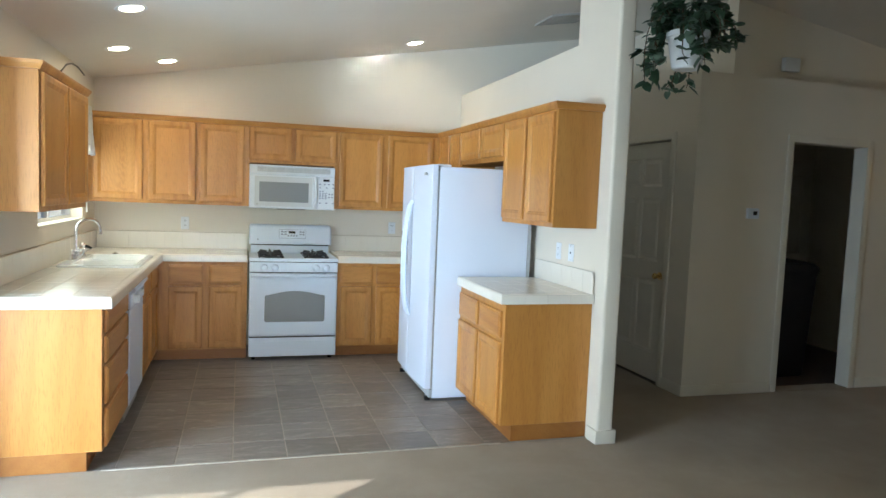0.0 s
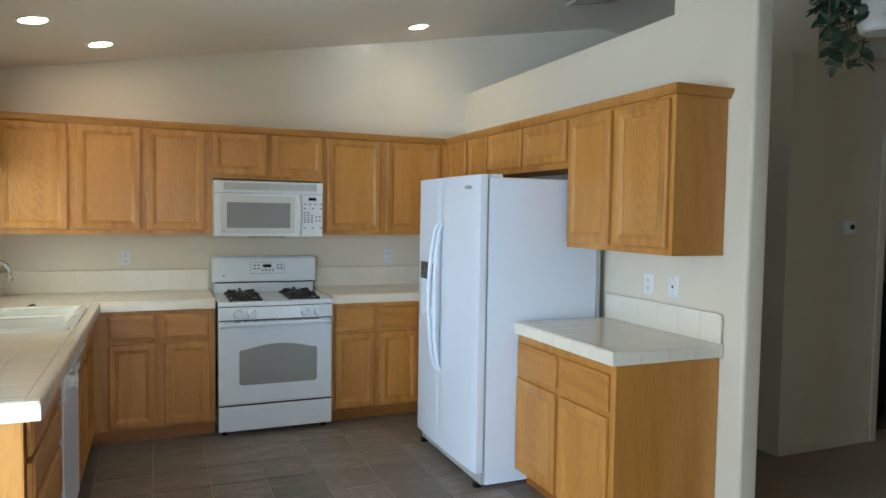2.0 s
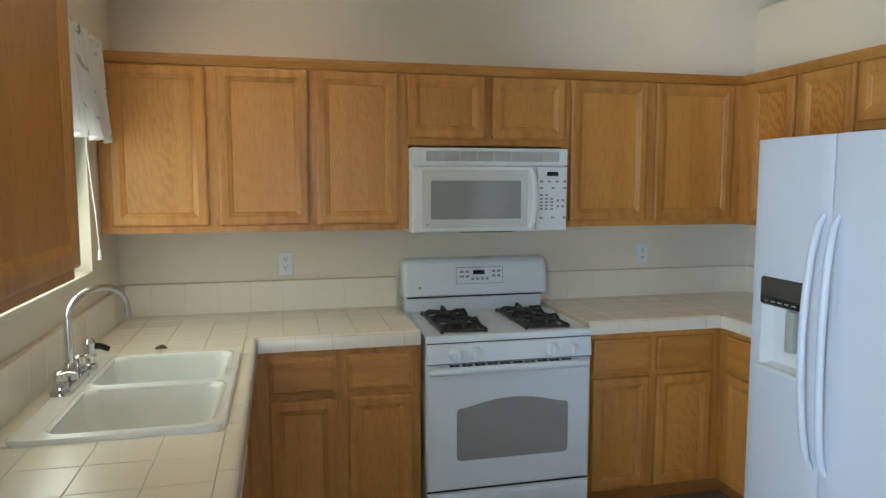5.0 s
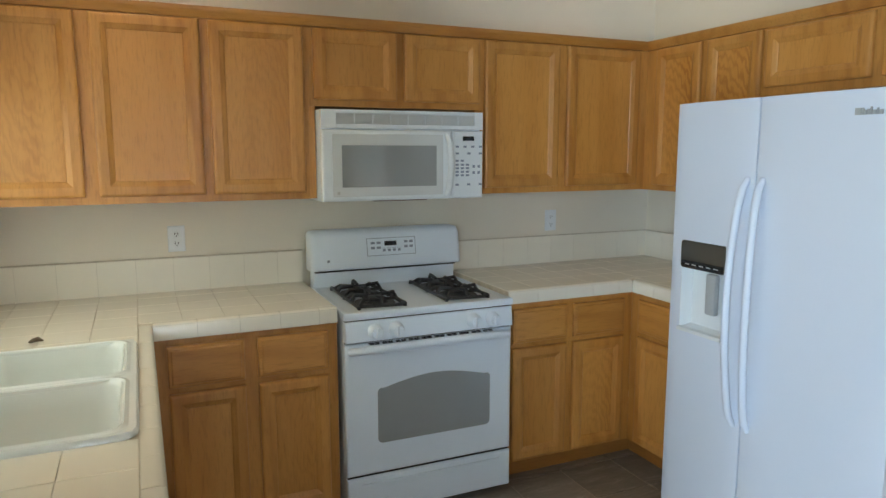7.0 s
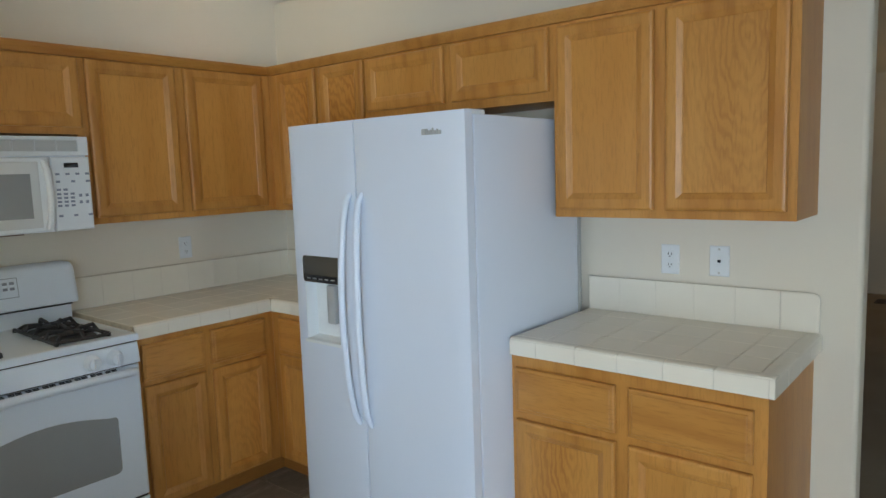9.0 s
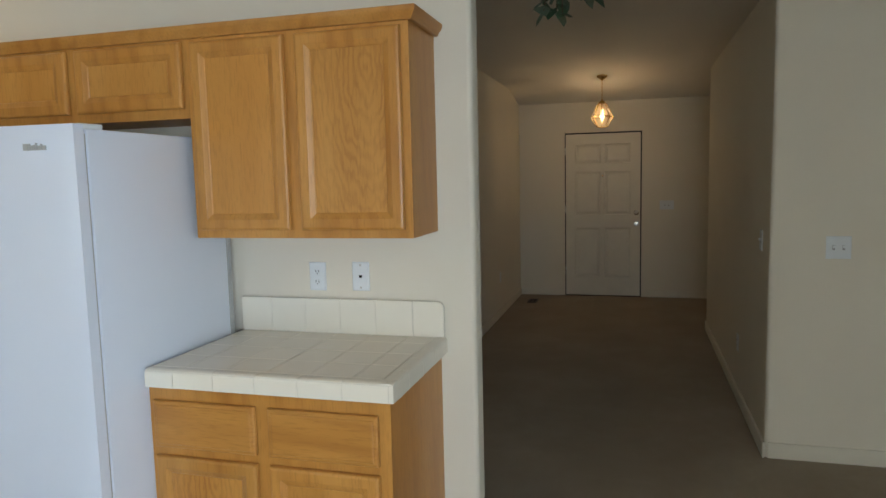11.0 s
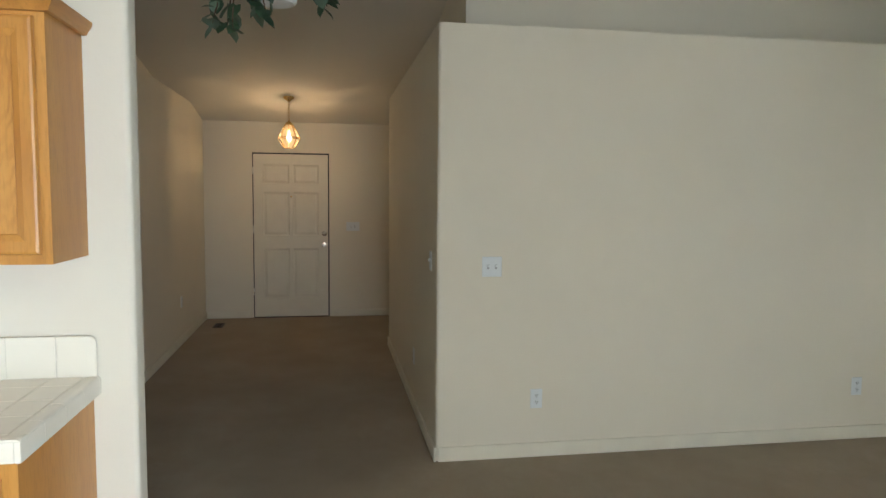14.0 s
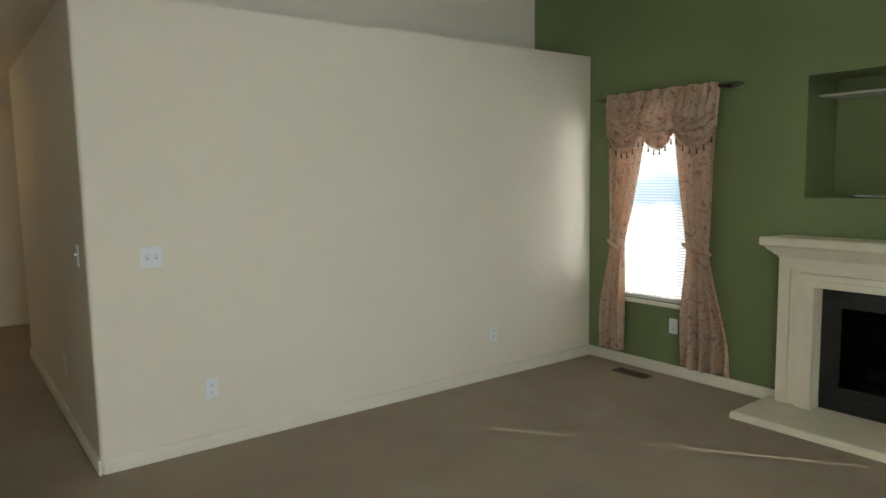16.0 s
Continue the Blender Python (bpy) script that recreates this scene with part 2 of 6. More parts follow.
BLACKP = plain("black glossy plastic", (0.012, 0.012, 0.013), 0.12, vary=0.1)
OVENGLASS = plain("grey oven glass", (0.31, 0.325, 0.33), 0.16, vary=0.02, coat=0.5)
MWGLASS = plain("grey microwave window", (0.30, 0.31, 0.31), 0.08, vary=0.02, coat=0.6)
IRON = plain("black cast iron", (0.03, 0.03, 0.032), 0.42, vary=0.3, scale=30, bumps=0.3)
CHROME = plain("chrome", (0.66, 0.66, 0.68), 0.16, 1.0, vary=0.02)
BRASS = plain("polished brass", (0.72, 0.50, 0.20), 0.25, 1.0, vary=0.05)
NICKEL = plain("brushed nickel", (0.62, 0.60, 0.56), 0.28, 1.0, vary=0.05)
SINKW = plain("white enamel sink", (0.84, 0.875, 0.85), 0.16, vary=0.02, coat=0.4)
TILE = plain("cream glazed tile", (0.82, 0.775, 0.665), 0.22, vary=0.02, scale=4.0, bumps=0.03, bscale=40.0, even=True)
SPLASHG = plain("pale cream grout", (0.70, 0.66, 0.56), 0.9, vary=0.1, scale=30)
GROUT = plain("tan grout", (0.58, 0.51, 0.40), 0.9, vary=0.15, scale=30)
FLOORGROUT = plain("pale tan floor joint", (0.40, 0.35, 0.285), 0.8, vary=0.15, scale=20)
CARPET = carpet_material()
DARKLINO = plain("dark brown vinyl", (0.075, 0.055, 0.042), 0.5, vary=0.2, scale=10)
VINYL = vinyl_tile_material()
STONE = plain("cream mantel stone", (0.74, 0.69, 0.56), 0.6, vary=0.04, scale=8, bumps=0.2, bscale=120)
SOOT = plain("black firebox metal", (0.012, 0.012, 0.012), 0.5, vary=0.3, scale=12)
LOG = plain("grey ceramic log", (0.10, 0.085, 0.07), 0.9, vary=0.35, scale=14, bumps=0.6, bscale=50)
DRAPE = fabric_material("floral drape cloth", (0.82, 0.63, 0.49), [((0.82, 0.69, 0.57), 0.45, 0.58, 1.0), ((0.48, 0.25, 0.18), 0.54, 0.70, 1.5), ((0.40, 0.36, 0.38), 0.56, 0.68, 2.2)], 7.0, 0.6)
VALC = fabric_material("white printed cafe curtain", (0.87, 0.87, 0.88), [((0.36, 0.37, 0.37), 0.60, 0.66, 1.0), ((0.45, 0.38, 0.33), 0.66, 0.70, 1.7)], 8.0, 0.6)
GLASS = glass_material("clear window glass")
LANTERN = glass_material("bevelled lantern glass", (1.0, 0.95, 0.86), 0.35)
WHITEWIN = plain("white vinyl window frame", (0.80, 0.80, 0.79), 0.4, vary=0.02)
LEAF = plain("dark green ivy leaf", (0.07, 0.145, 0.08), 0.42, vary=0.45, scale=3.0)
LEAF2 = plain("pale variegated ivy leaf", (0.19, 0.28, 0.20), 0.45, vary=0.4, scale=5.0)
STEM = plain("brown stem", (0.10, 0.07, 0.04), 0.8)
SOIL = plain("dark moss", (0.03, 0.03, 0.018), 0.95, vary=0.4, scale=40)
WIRE = plain("dark bronze metal", (0.07, 0.06, 0.05), 0.45, 0.8)
VENTM = plain("grey painted metal", (0.50, 0.49, 0.46), 0.5, vary=0.04)
DARKVENT = plain("brown metal register", (0.06, 0.045, 0.035), 0.5, 0.4)
BULB = glowing("warm lit bulb", (1.0, 0.66, 0.32), 14.0)
DOWNL = glowing("lit downlight lens", (1.0, 0.82, 0.55), 42.0)
LCD = plain("lit grey display", (0.05, 0.055, 0.05), 0.2)
EXTG = plain("dry garden ground", (0.45, 0.40, 0.32), 0.95, vary=0.2, scale=0.8, shift=False)
EXTW = plain("pale sun-block stucco", (0.62, 0.58, 0.52), 0.9, vary=0.05, shift=False)
RUBBER = plain("dark navy plastic", (0.018, 0.018, 0.026), 0.5)


# ---- mesh helpers ----
def box(bm, x0, x1, y0, y1, z0, z1, bev=0.0, seg=2):
    vs = bmesh.ops.create_cube(bm, size=1.0)["verts"]
    bmesh.ops.scale(bm, verts=vs, vec=(x1 - x0, y1 - y0, z1 - z0))
    bmesh.ops.translate(bm, verts=vs, vec=((x0 + x1) / 2, (y0 + y1) / 2, (z0 + z1) / 2))
    if bev:
        es = list({e for v in vs for e in v.link_edges})
        bmesh.ops.bevel(bm, geom=es, offset=bev, segments=seg, affect="EDGES", profile=0.6)
    return bm


def boxes(*rows, bev=0.0):
    bm = bmesh.new()
    for r in rows:
        box(bm, *r, bev=bev)
    return bm


def cyl(bm, p0, p1, r0, r1=None, seg=20):
    p0, p1 = Vector(p0), Vector(p1)
    r1 = r0 if r1 is None else r1
    d = p1 - p0
    m = Matrix.Translation((p0 + p1) / 2) @ d.to_track_quat("Z", "Y").to_matrix().to_4x4()
    bmesh.ops.create_cone(bm, cap_ends=True, segments=seg, radius1=r0, radius2=r1, depth=d.length, matrix=m)
    return bm


def tube(bm, pts, r, seg=10):
    """A round bar swept along a line of points; r may be one radius or one for each point."""
    pts = [Vector(p) for p in pts]
    rs = r if isinstance(r, (list, tuple)) else [r] * len(pts)
    rings, ref = [], None
    for i, p in enumerate(pts):
        d = (pts[min(i + 1, len(pts) - 1)] - pts[max(i - 1, 0)]).normalized()
        if ref is None:
            ref = d.orthogonal().normalized()
        ref = (ref - d * ref.dot(d)).normalized()
        side = d.cross(ref)
        rings.append([bm.verts.new(p + (ref * math.cos(a) + side * math.sin(a)) * rs[i]) for a in [2 * math.pi * k / seg for k in range(seg)]])
    for a, b in zip(rings, rings[1:]):
        for k in range(seg):
            bm.faces.new((a[k], a[(k + 1) % seg], b[(k + 1) % seg], b[k]))
    bm.faces.new(rings[0][::-1])
    bm.faces.new(rings[-1])
    return bm


def lathe(bm, prof, centre=(0, 0, 0), seg=28):
    """A turned shape from (radius, height) pairs round the z axis."""
    c = Vector(centre)
    rings = []
    for r, z in prof:
        if r < 1e-5:
            rings.append([bm.verts.new(c + Vector((0, 0, z)))])
        else:
            rings.append([bm.verts.new(c + Vector((r * math.cos(2 * math.pi * k / seg), r * math.sin(2 * math.pi * k / seg), z))) for k in range(seg)])
    for a, b in zip(rings, rings[1:]):
        for k in range(seg):
            q = [a[k % len(a)], a[(k + 1) % len(a)], b[(k + 1) % len(b)], b[k % len(b)]]
            q = list(dict.fromkeys(q))
            if len(q) > 2:
                bm.faces.new(q)
    return bm


def cells(bm, us, vs, solid, w0, w1, plane="xz"):
    """A slab from a grid of filled cells, with true openings. u, v run in the plane; w is its thickness."""
    def at(u, v, w):
        return {"xz": (u, w, v), "yz": (w, u, v), "xy": (u, v, w)}[plane]
    cache = {}

    def vert(i, j, k):
        if (i, j, k) not in cache:
            cache[i, j, k] = bm.verts.new(at(us[i], vs[j], (w0, w1)[k]))
        return cache[i, j, k]
    nu, nv = len(us) - 1, len(vs) - 1

    def full(i, j):
        return 0 <= i < nu and 0 <= j < nv and solid((us[i] + us[i + 1]) / 2, (vs[j] + vs[j + 1]) / 2)
    for i in range(nu):
        for j in range(nv):
            if not full(i, j):
                continue
            for k in (0, 1):
                bm.faces.new([vert(i, j, k), vert(i + 1, j, k), vert(i + 1, j + 1, k), vert(i, j + 1, k)])
            for di, dj, a, b in ((-1, 0, (i, j), (i, j + 1)), (1, 0, (i + 1, j), (i + 1, j + 1)), (0, -1, (i, j), (i + 1, j)), (0, 1, (i, j + 1), (i + 1, j + 1))):
                if not full(i + di, j + dj):
                    bm.faces.new([vert(*a, 0), vert(*b, 0), vert(*b, 1), vert(*a, 1)])
    bmesh.ops.recalc_face_normals(bm, faces=bm.faces)
    return bm


def slab(u0, u1, v0, v1, w0, w1, plane, holes=()):
    us = sorted({u0, u1, *[h[0] for h in holes], *[h[1] for h in holes]})
    vs = sorted({v0, v1, *[h[2] for h in holes], *[h[3] for h in holes]})
    us, vs = [u for u in us if u0 <= u <= u1], [v for v in vs if v0 <= v <= v1]
    return cells(bmesh.new(), us, vs, lambda u, v: not any(h[0] < u < h[1] and h[2] < v < h[3] for h in holes), w0, w1, plane)


def rings_face(bm, rings, cap=True):
    """Joins nested closed loops of points, and closes the last one."""
    loops = [[bm.verts.new(p) for p in r] for r in rings]
    for a, b in zip(loops, loops[1:]):
        n = len(a)
        for k in range(n):
            bm.faces.new((a[k], a[(k + 1) % n], b[(k + 1) % n], b[k]))
    if cap:
        bm.faces.new(loops[-1])
    return bm


def rect(x0, x1, z0, z1, y):
    return [(x0, y, z0), (x1, y, z0), (x1, y, z1), (x0, y, z1)]


def rrect(cx, cy, hx, hy, r, z, n=5):
    """A rectangle with round corners, level at z."""
    out = []
    for sx, sy, a0 in ((1, 1, 0), (-1, 1, 90), (-1, -1, 180), (1, -1, 270)):
        for k in range(n + 1):
            a = radians(a0 + 90 * k / n)
            out.append((cx + sx * (hx - r) + r * math.cos(a), cy + sy * (hy - r) + r * math.sin(a), z))
    return out


FLAT = {"tile", "splash_tile", "floor_tile", "door", "panel", "drawer", "oven_door", "storage_drawer", "control_panel", "window_frame", "window", "plate", "control_front", "hearth", "leaf", "dispenser_recess", "socket", "face_frame", "deck"}


def mesh_of(name, bm, material, smooth=True):
    bmesh.ops.recalc_face_normals(bm, faces=bm.faces)
    me = bpy.data.meshes.new(name)
    bm.to_mesh(me)
    bm.free()
    me.materials.append(material)
    if smooth and name not in FLAT:
        me.shade_smooth()
        me.set_sharp_from_angle(angle=radians(38))
    return me


def part(name, bm, material, parent, label="", m=None):
    ob = new(name, mesh_of(name, bm, material))
    ob.parent = parent
    if m is not None:
        ob.matrix_basis = m
    if label:
        tagged(ob, label)
    return ob


def shared(name, me, parent, m):
    ob = new(name, me)
    ob.parent = parent
    ob.matrix_basis = m
    return ob


def thing(name, label, category, m=None, group="", kind=""):
    ob = new(name)
    ob.empty_display_size = 0.1
    if m is not None:
        ob.matrix_basis = m
    return tagged(ob, label, category, group, kind)


def solid(name, bm, material, label, category, group="", kind=""):
    return tagged(new(name, mesh_of(name, bm, material)), label, category, group, kind)


def setting(name, bm, material, label):
    return tagged(new(name, mesh_of(name, bm, material)), label, "", "", "structure")


# ---- the large structure ----
TOP = 3.5
setting("ground", slab(-400, 400, -400, 400, -0.40, -0.25, "xy"), EXTG, "dry bare garden ground around the house")
# carpet, with the vinyl tile area of the kitchen left out
KX0, KX1, KY0, KY1 = 0.08, 3.49, -2.935, 0.01
setting("floor_carpet", slab(-3.1, 9.9, -8.35, 0.2, -0.12, 0.0, "xy", [(KX0, KX1, KY0, KY1)]), CARPET, "beige cut-pile carpet with faint traffic marks")
floor_k = setting("floor_kitchen", slab(KX0, KX1, KY0, KY1, -0.12, -0.004, "xy"), FLOORGROUT, "pale joints between vinyl floor tiles")

# vaulted ceiling: rises from the kitchen to a ridge and falls to the front door
bm = bmesh.new()
prof = [(-0.13, 2.388), (0.08, 2.424), (4.85, 3.245), (9.95, 2.375)]
lo = [[bm.verts.new((x, y, z)) for x, z in prof] for y in (-8.4, 0.3)]
hi = [[bm.verts.new((x, y, z + 0.15)) for x, z in prof] for y in (-8.4, 0.3)]
for k in range(3):
    bm.faces.new((lo[0][k], lo[0][k + 1], lo[1][k + 1], lo[1][k]))
    bm.faces.new((hi[0][k], hi[0][k + 1], hi[1][k + 1], hi[1][k]))
    for s in (0, 1):
        bm.faces.new((lo[s][k], lo[s][k + 1], hi[s][k + 1], hi[s][k]))
for k in (0, 3):
    bm.faces.new((lo[0][k], lo[1][k], hi[1][k], hi[0][k]))
setting("ceiling", bm, CEIL, "vaulted white textured ceiling")
setting("ceiling_nook", slab(-3.2, -0.05, -5.74, -2.9, 2.42, 2.56, "xy"), CEIL, "flat white textured nook ceiling")

WIN_SINK = (-1.775, -0.47, 1.19, 2.02)
setting("wall_kitchen_back", slab(-0.1, 5.35, -0.1, TOP, 0.01, 0.15, "xz"), PAINT, "cream painted wall behind the stove")
setting("wall_sink", slab(-3.1, 0.01, -0.1, 2.5, -0.06, 0.08, "yz", [WIN_SINK]), PAINT, "cream painted wall with a window over the sink")
# unseen nook laid out to admit sun; west window added for extra light
setting("wall_nook_north", slab(-3.1, -0.06, -0.1, 2.5, -3.1, -2.98, "xz"), PAINT, "cream painted nook wall")
setting("wall_nook_west", slab(-5.7, -3.1, -0.1, 2.5, -3.1, -2.98, "yz", [(-5.2, -3.6, 0.65, 2.05)]), PAINT, "cream painted nook wall with an added window")
setting("wall_nook_south", slab(-2.98, 0.0, -0.1, 2.5, -5.72, -5.6, "xz", [(-2.90, -1.24, 0.0, 2.18)]), PAINT, "cream painted nook wall with a glazed door")
setting("wall_living_west", slab(-8.15, -5.6, -0.1, TOP, -0.12, 0.0, "yz"), PAINT, "cream painted living room wall")

# partition with a plant ledge and a full-height column
bm = cells(bmesh.new(), [-3.055, -2.53, 0.01], [-0.05, 2.545, TOP], lambda u, v: v < 2.5 or u < -2.53, 3.49, 3.605, "yz")
es = [e for e in bm.edges if e.calc_face_angle(0) > 1 and (all(abs(v.co.y + 3.055) < 1e-4 for v in e.verts) or all(abs(v.co.z - 2.545) < 1e-4 for v in e.verts))]
bmesh.ops.bevel(bm, geom=es, offset=0.022, segments=8, profile=0.5, affect="EDGES")
setting("wall_partition", bm, PAINT, "cream partition with a plant ledge and a tall column")

CL = (-1.90, -1.03, 0.0, 2.04)
setting("wall_closet", slab(-2.1, 0.01, -0.1, 2.54, 4.70, 4.82, "yz", [CL]), PAINT, "cream closet wall with a panelled door")
setting("wall_hall_left", slab(4.70, 9.71, -0.1, 2.54, -2.22, -2.10, "xz", [(5.605, 6.36, 0.0, 2.05)]), PAINT, "cream hall wall with an open laundry doorway")
setting("ledge_hall", slab(4.82, 9.71, -2.10, 0.01, 2.44, 2.54, "xy"), PAINT, "cream plant ledge above the closets")
setting("wall_upper_hall", slab(5.15, 9.71, 2.54, TOP, -2.02, -1.92, "xz"), PAINT, "cream upper hall wall")
setting("wall_upper_closet", slab(-1.92, 0.01, 2.54, TOP, 5.15, 5.25, "yz"), PAINT, "cream upper closet wall")
setting("wall_front", slab(-6.4, -1.9, -0.1, TOP, 9.71, 9.85, "yz", [(-3.722, -2.79, 0.0, 2.045)]), PAINT, "cream wall with the front door")
bm = slab(-8.15, -4.32, -0.1, 2.505, 4.85, 4.97, "yz")
es = [e for e in bm.edges if all(abs(v.co.y + 4.32) < 1e-4 for v in e.verts) and abs(e.verts[0].co.z - e.verts[1].co.z) > 1 and e.verts[0].co.x < 4.9]
bmesh.ops.bevel(bm, geom=es, offset=0.022, segments=8, profile=0.5, affect="EDGES")
setting("wall_living_east", bm, PAINT, "large blank cream wall with a ledge top")
setting("wall_hall_right", slab(4.97, 7.98, -0.1, 2.505, -4.44, -4.32, "xz"), PAINT, "cream hall wall with a light switch")
setting("ledge_living", slab(4.97, 7.98, -8.15, -4.44, 2.40, 2.505, "xy"), PAINT, "cream plant ledge")
setting("wall_upper_living", slab(-8.15, -4.6, 2.505, TOP, 5.5, 5.6, "yz"), PAINT, "cream upper wall above the ledge")
setting("wall_upper_entry", slab(5.6, 9.71, 2.505, TOP, -4.70, -4.6, "xz"), PAINT, "cream upper entry wall")
setting("wall_entry_side", slab(-6.4, -4.44, -0.1, 2.505, 7.86, 7.98, "yz"), PAINT, "cream entry side wall")
setting("wall_entry_end", slab(7.86, 9.85, -0.1, TOP, -6.5, -6.4, "xz"), PAINT, "cream entry end wall")

WIN_G = (3.82, 4.53, 0.555, 1.95)
WIN_H = (0.55, 1.50, 0.555, 1.75)
NICHE = (1.55, 3.08, 1.37, 2.13)
FBOX = (2.02, 2.965, 0.05, 0.83)
setting("wall_green", slab(-0.12, 6.2, -0.1, TOP, -8.30, -8.15, "xz", [WIN_G, WIN_H, NICHE, FBOX]), GREEN, "olive green fireplace wall")
setting("wall_niche_back", slab(1.40, 3.25, 1.25, 2.25, -8.62, -8.55, "xz"), GREEN, "olive green back of the wall niche")
bm = boxes((1.43, 1.55, -8.55, -8.30, 1.25, 2.25), (3.08, 3.20, -8.55, -8.30, 1.25, 2.25), (1.55, 3.08, -8.55, -8.30, 1.25, 1.37), (1.55, 3.08, -8.55, -8.30, 2.13, 2.25))
setting("wall_niche_sides", bm, GREEN, "olive green sides of the wall niche")


# baseboards
def baseboard(x0, x1, y0, y1):
    bm = bmesh.new()
    box(bm, x0, x1, y0, y1, 0.0, 0.085, 0.004)
    setting("baseboard", bm, TRIM, "low cream painted baseboard")


baseboard(4.836, 4.85, -8.15, -4.334)
baseboard(4.836, 7.98, -4.32, -4.306)
baseboard(3.20, 4.836, -8.15, -8.136)
baseboard(4.686, 4.70, -2.22, -1.96)
baseboard(4.686, 5.53, -2.234, -2.22)
baseboard(6.43, 9.71, -2.234, -2.22)
baseboard(9.696, 9.71, -2.74, -2.234)
baseboard(9.696, 9.71, -4.6, -3.78)
baseboard(3.605, 3.619, -3.055, 0.0)
baseboard(3.476, 3.619, -3.069, -3.055)
baseboard(3.476, 3.49, -3.055, -2.945)


# ---- kitchen cabinets ----
# local frame of every unit: x along its width, front at y = 0 facing -y, depth along +y
BACK, RIGHT, LEFT = 0, -90, 90


def profile_front(w, h, steps):
    """A door or drawer front: nested rectangles, each with an inset and a depth towards the room."""
    bm = bmesh.new()
    rings_face(bm, [rect(i, w - i, i, h - i, -d) for i, d in steps])
    return bm


def cabinet_door(parent, x, z, w, h, name="door"):
    ob = part(name, profile_front(w, h, [(0, 0), (0, 0.012), (0.003, 0.017), (0.009, 0.0195), (0.013, 0.020), (0.039, 0.020), (0.042, 0.0185), (0.057, 0.0130), (0.0605, 0.0100)]), OAK, parent, m=pose(x, 0, z))
    bm = bmesh.new()
    rings_face(bm, [rect(i, w - i, i, h - i, -d) for i, d in ((0.0608, 0.003), (0.0608, 0.0106))])
    part("panel", bm, OAKP, ob)
    return ob


def drawer_front(parent, x, z, w, h):
    return part("drawer", profile_front(w, h, [(0, 0), (0, 0.010), (0.002, 0.0135), (0.006, 0.0155), (0.013, 0.0160), (0.0145, 0.0185), (0.018, 0.020), (0.024, 0.0202)]), OAKX, parent, m=pose(x, 0, z))


def unit(name, label, m, w, depth, z0, z1, doors=(), drawers=(), toe=False, group="kitchen cabinets", body_top=None, toe_more=0.0, toe_less=0.0):
    th = thing(name, label, "cabinet", m, group)
    bm = bmesh.new()
    box(bm, 0, w, 0.0, depth, z0, body_top or z1, 0.0015, 1)
    if body_top:
        box(bm, 0, w, 0.0, 0.018, body_top, z1)
        box(bm, 0, 0.018, 0.018, depth, body_top, z1)
        box(bm, w - 0.018, w, 0.018, depth, body_top, z1)
    part("body", bm, OAKE, th)
    # face frame: stiles and rails a little proud of the body
    bm = bmesh.new()
    holes = [(d[0] + 0.006, d[0] + d[2] - 0.006, d[1] + 0.006, d[1] + d[3] - 0.006) for d in (*doors, *drawers)]
    us = sorted({0.0, w, *[h[0] for h in holes], *[h[1] for h in holes]})
    vs = sorted({z0, z1, *[h[2] for h in holes], *[h[3] for h in holes]})
    cells(bm, us, vs, lambda u, v: not any(h[0] < u < h[1] and h[2] < v < h[3] for h in holes), -0.003, 0.0, "xz")
    part("face_frame", bm, OAK, th)
    for x, z, dw, dh in doors:
        cabinet_door(th, x, z, dw, dh).matrix_basis.translation.y = -0.0066
    for x, z, dw, dh in drawers:
        drawer_front(th, x, z, dw, dh).matrix_basis.translation.y = -0.0066
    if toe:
        part("toe_kick", boxes((-toe_less, w + toe_more, 0.07, depth, 0.0, z0)), TOEWOOD, th, "dark brown toe board with recess shade in its tint")
    return th


def span(a, b, z0, z1, o):
    """A front from a to b along the wall, from the unit's own edge o."""
    return (abs(a - o), z0, abs(b - a), z1 - z0)


BF, UF, RF, RU, LF, LU = -0.597, -0.302, 2.902, 3.187, 0.660, 0.342
DZ, WZ = (0.113, 0.652), (0.676, 0.836)
o = 0.662
unit("base_cabinet", "honey oak base cabinet with two drawers beside the stove", pose(o, BF, 0, 0, 0, BACK), 0.743, 0.597, 0.10, 0.866,
     [span(0.762, 1.038, *DZ, o), span(1.088, 1.364, *DZ, o)], [span(0.762, 1.038, *WZ, o), span(1.088, 1.364, *WZ, o)], True, toe_less=0.071)
o = 2.190
unit("base_cabinet", "honey oak base cabinet with two drawers beside the stove", pose(o, BF, 0, 0, 0, BACK), 0.7085, 0.597, 0.10, 0.866,
     [span(2.218, 2.508, *DZ, o), span(2.546, 2.842, *DZ, o)], [span(2.218, 2.508, *WZ, o), span(2.546, 2.842, *WZ, o)], True, toe_more=0.075)
o = -0.60
unit("base_cabinet", "honey oak corner base cabinet next to the refrigerator", pose(RF, o, 0, 0, 0, RIGHT), 0.51, 0.585, 0.10, 0.866,
     [span(-0.665, -1.07, *DZ, o)], [span(-0.665, -1.07, *WZ, o)], True, toe_less=0.0725)
o = -2.035
unit("base_cabinet", "honey oak base cabinet with two drawers under a tiled counter", pose(RF, o, 0, 0, 0, RIGHT), 0.88, 0.585, 0.10, 0.866,
     [span(-2.060, -2.448, 0.105, 0.618, o), span(-2.495, -2.878, 0.105, 0.618, o)], [span(-2.060, -2.448, 0.648, 0.812, o), span(-2.495, -2.878, 0.648, 0.812, o)], True)
o = -2.93
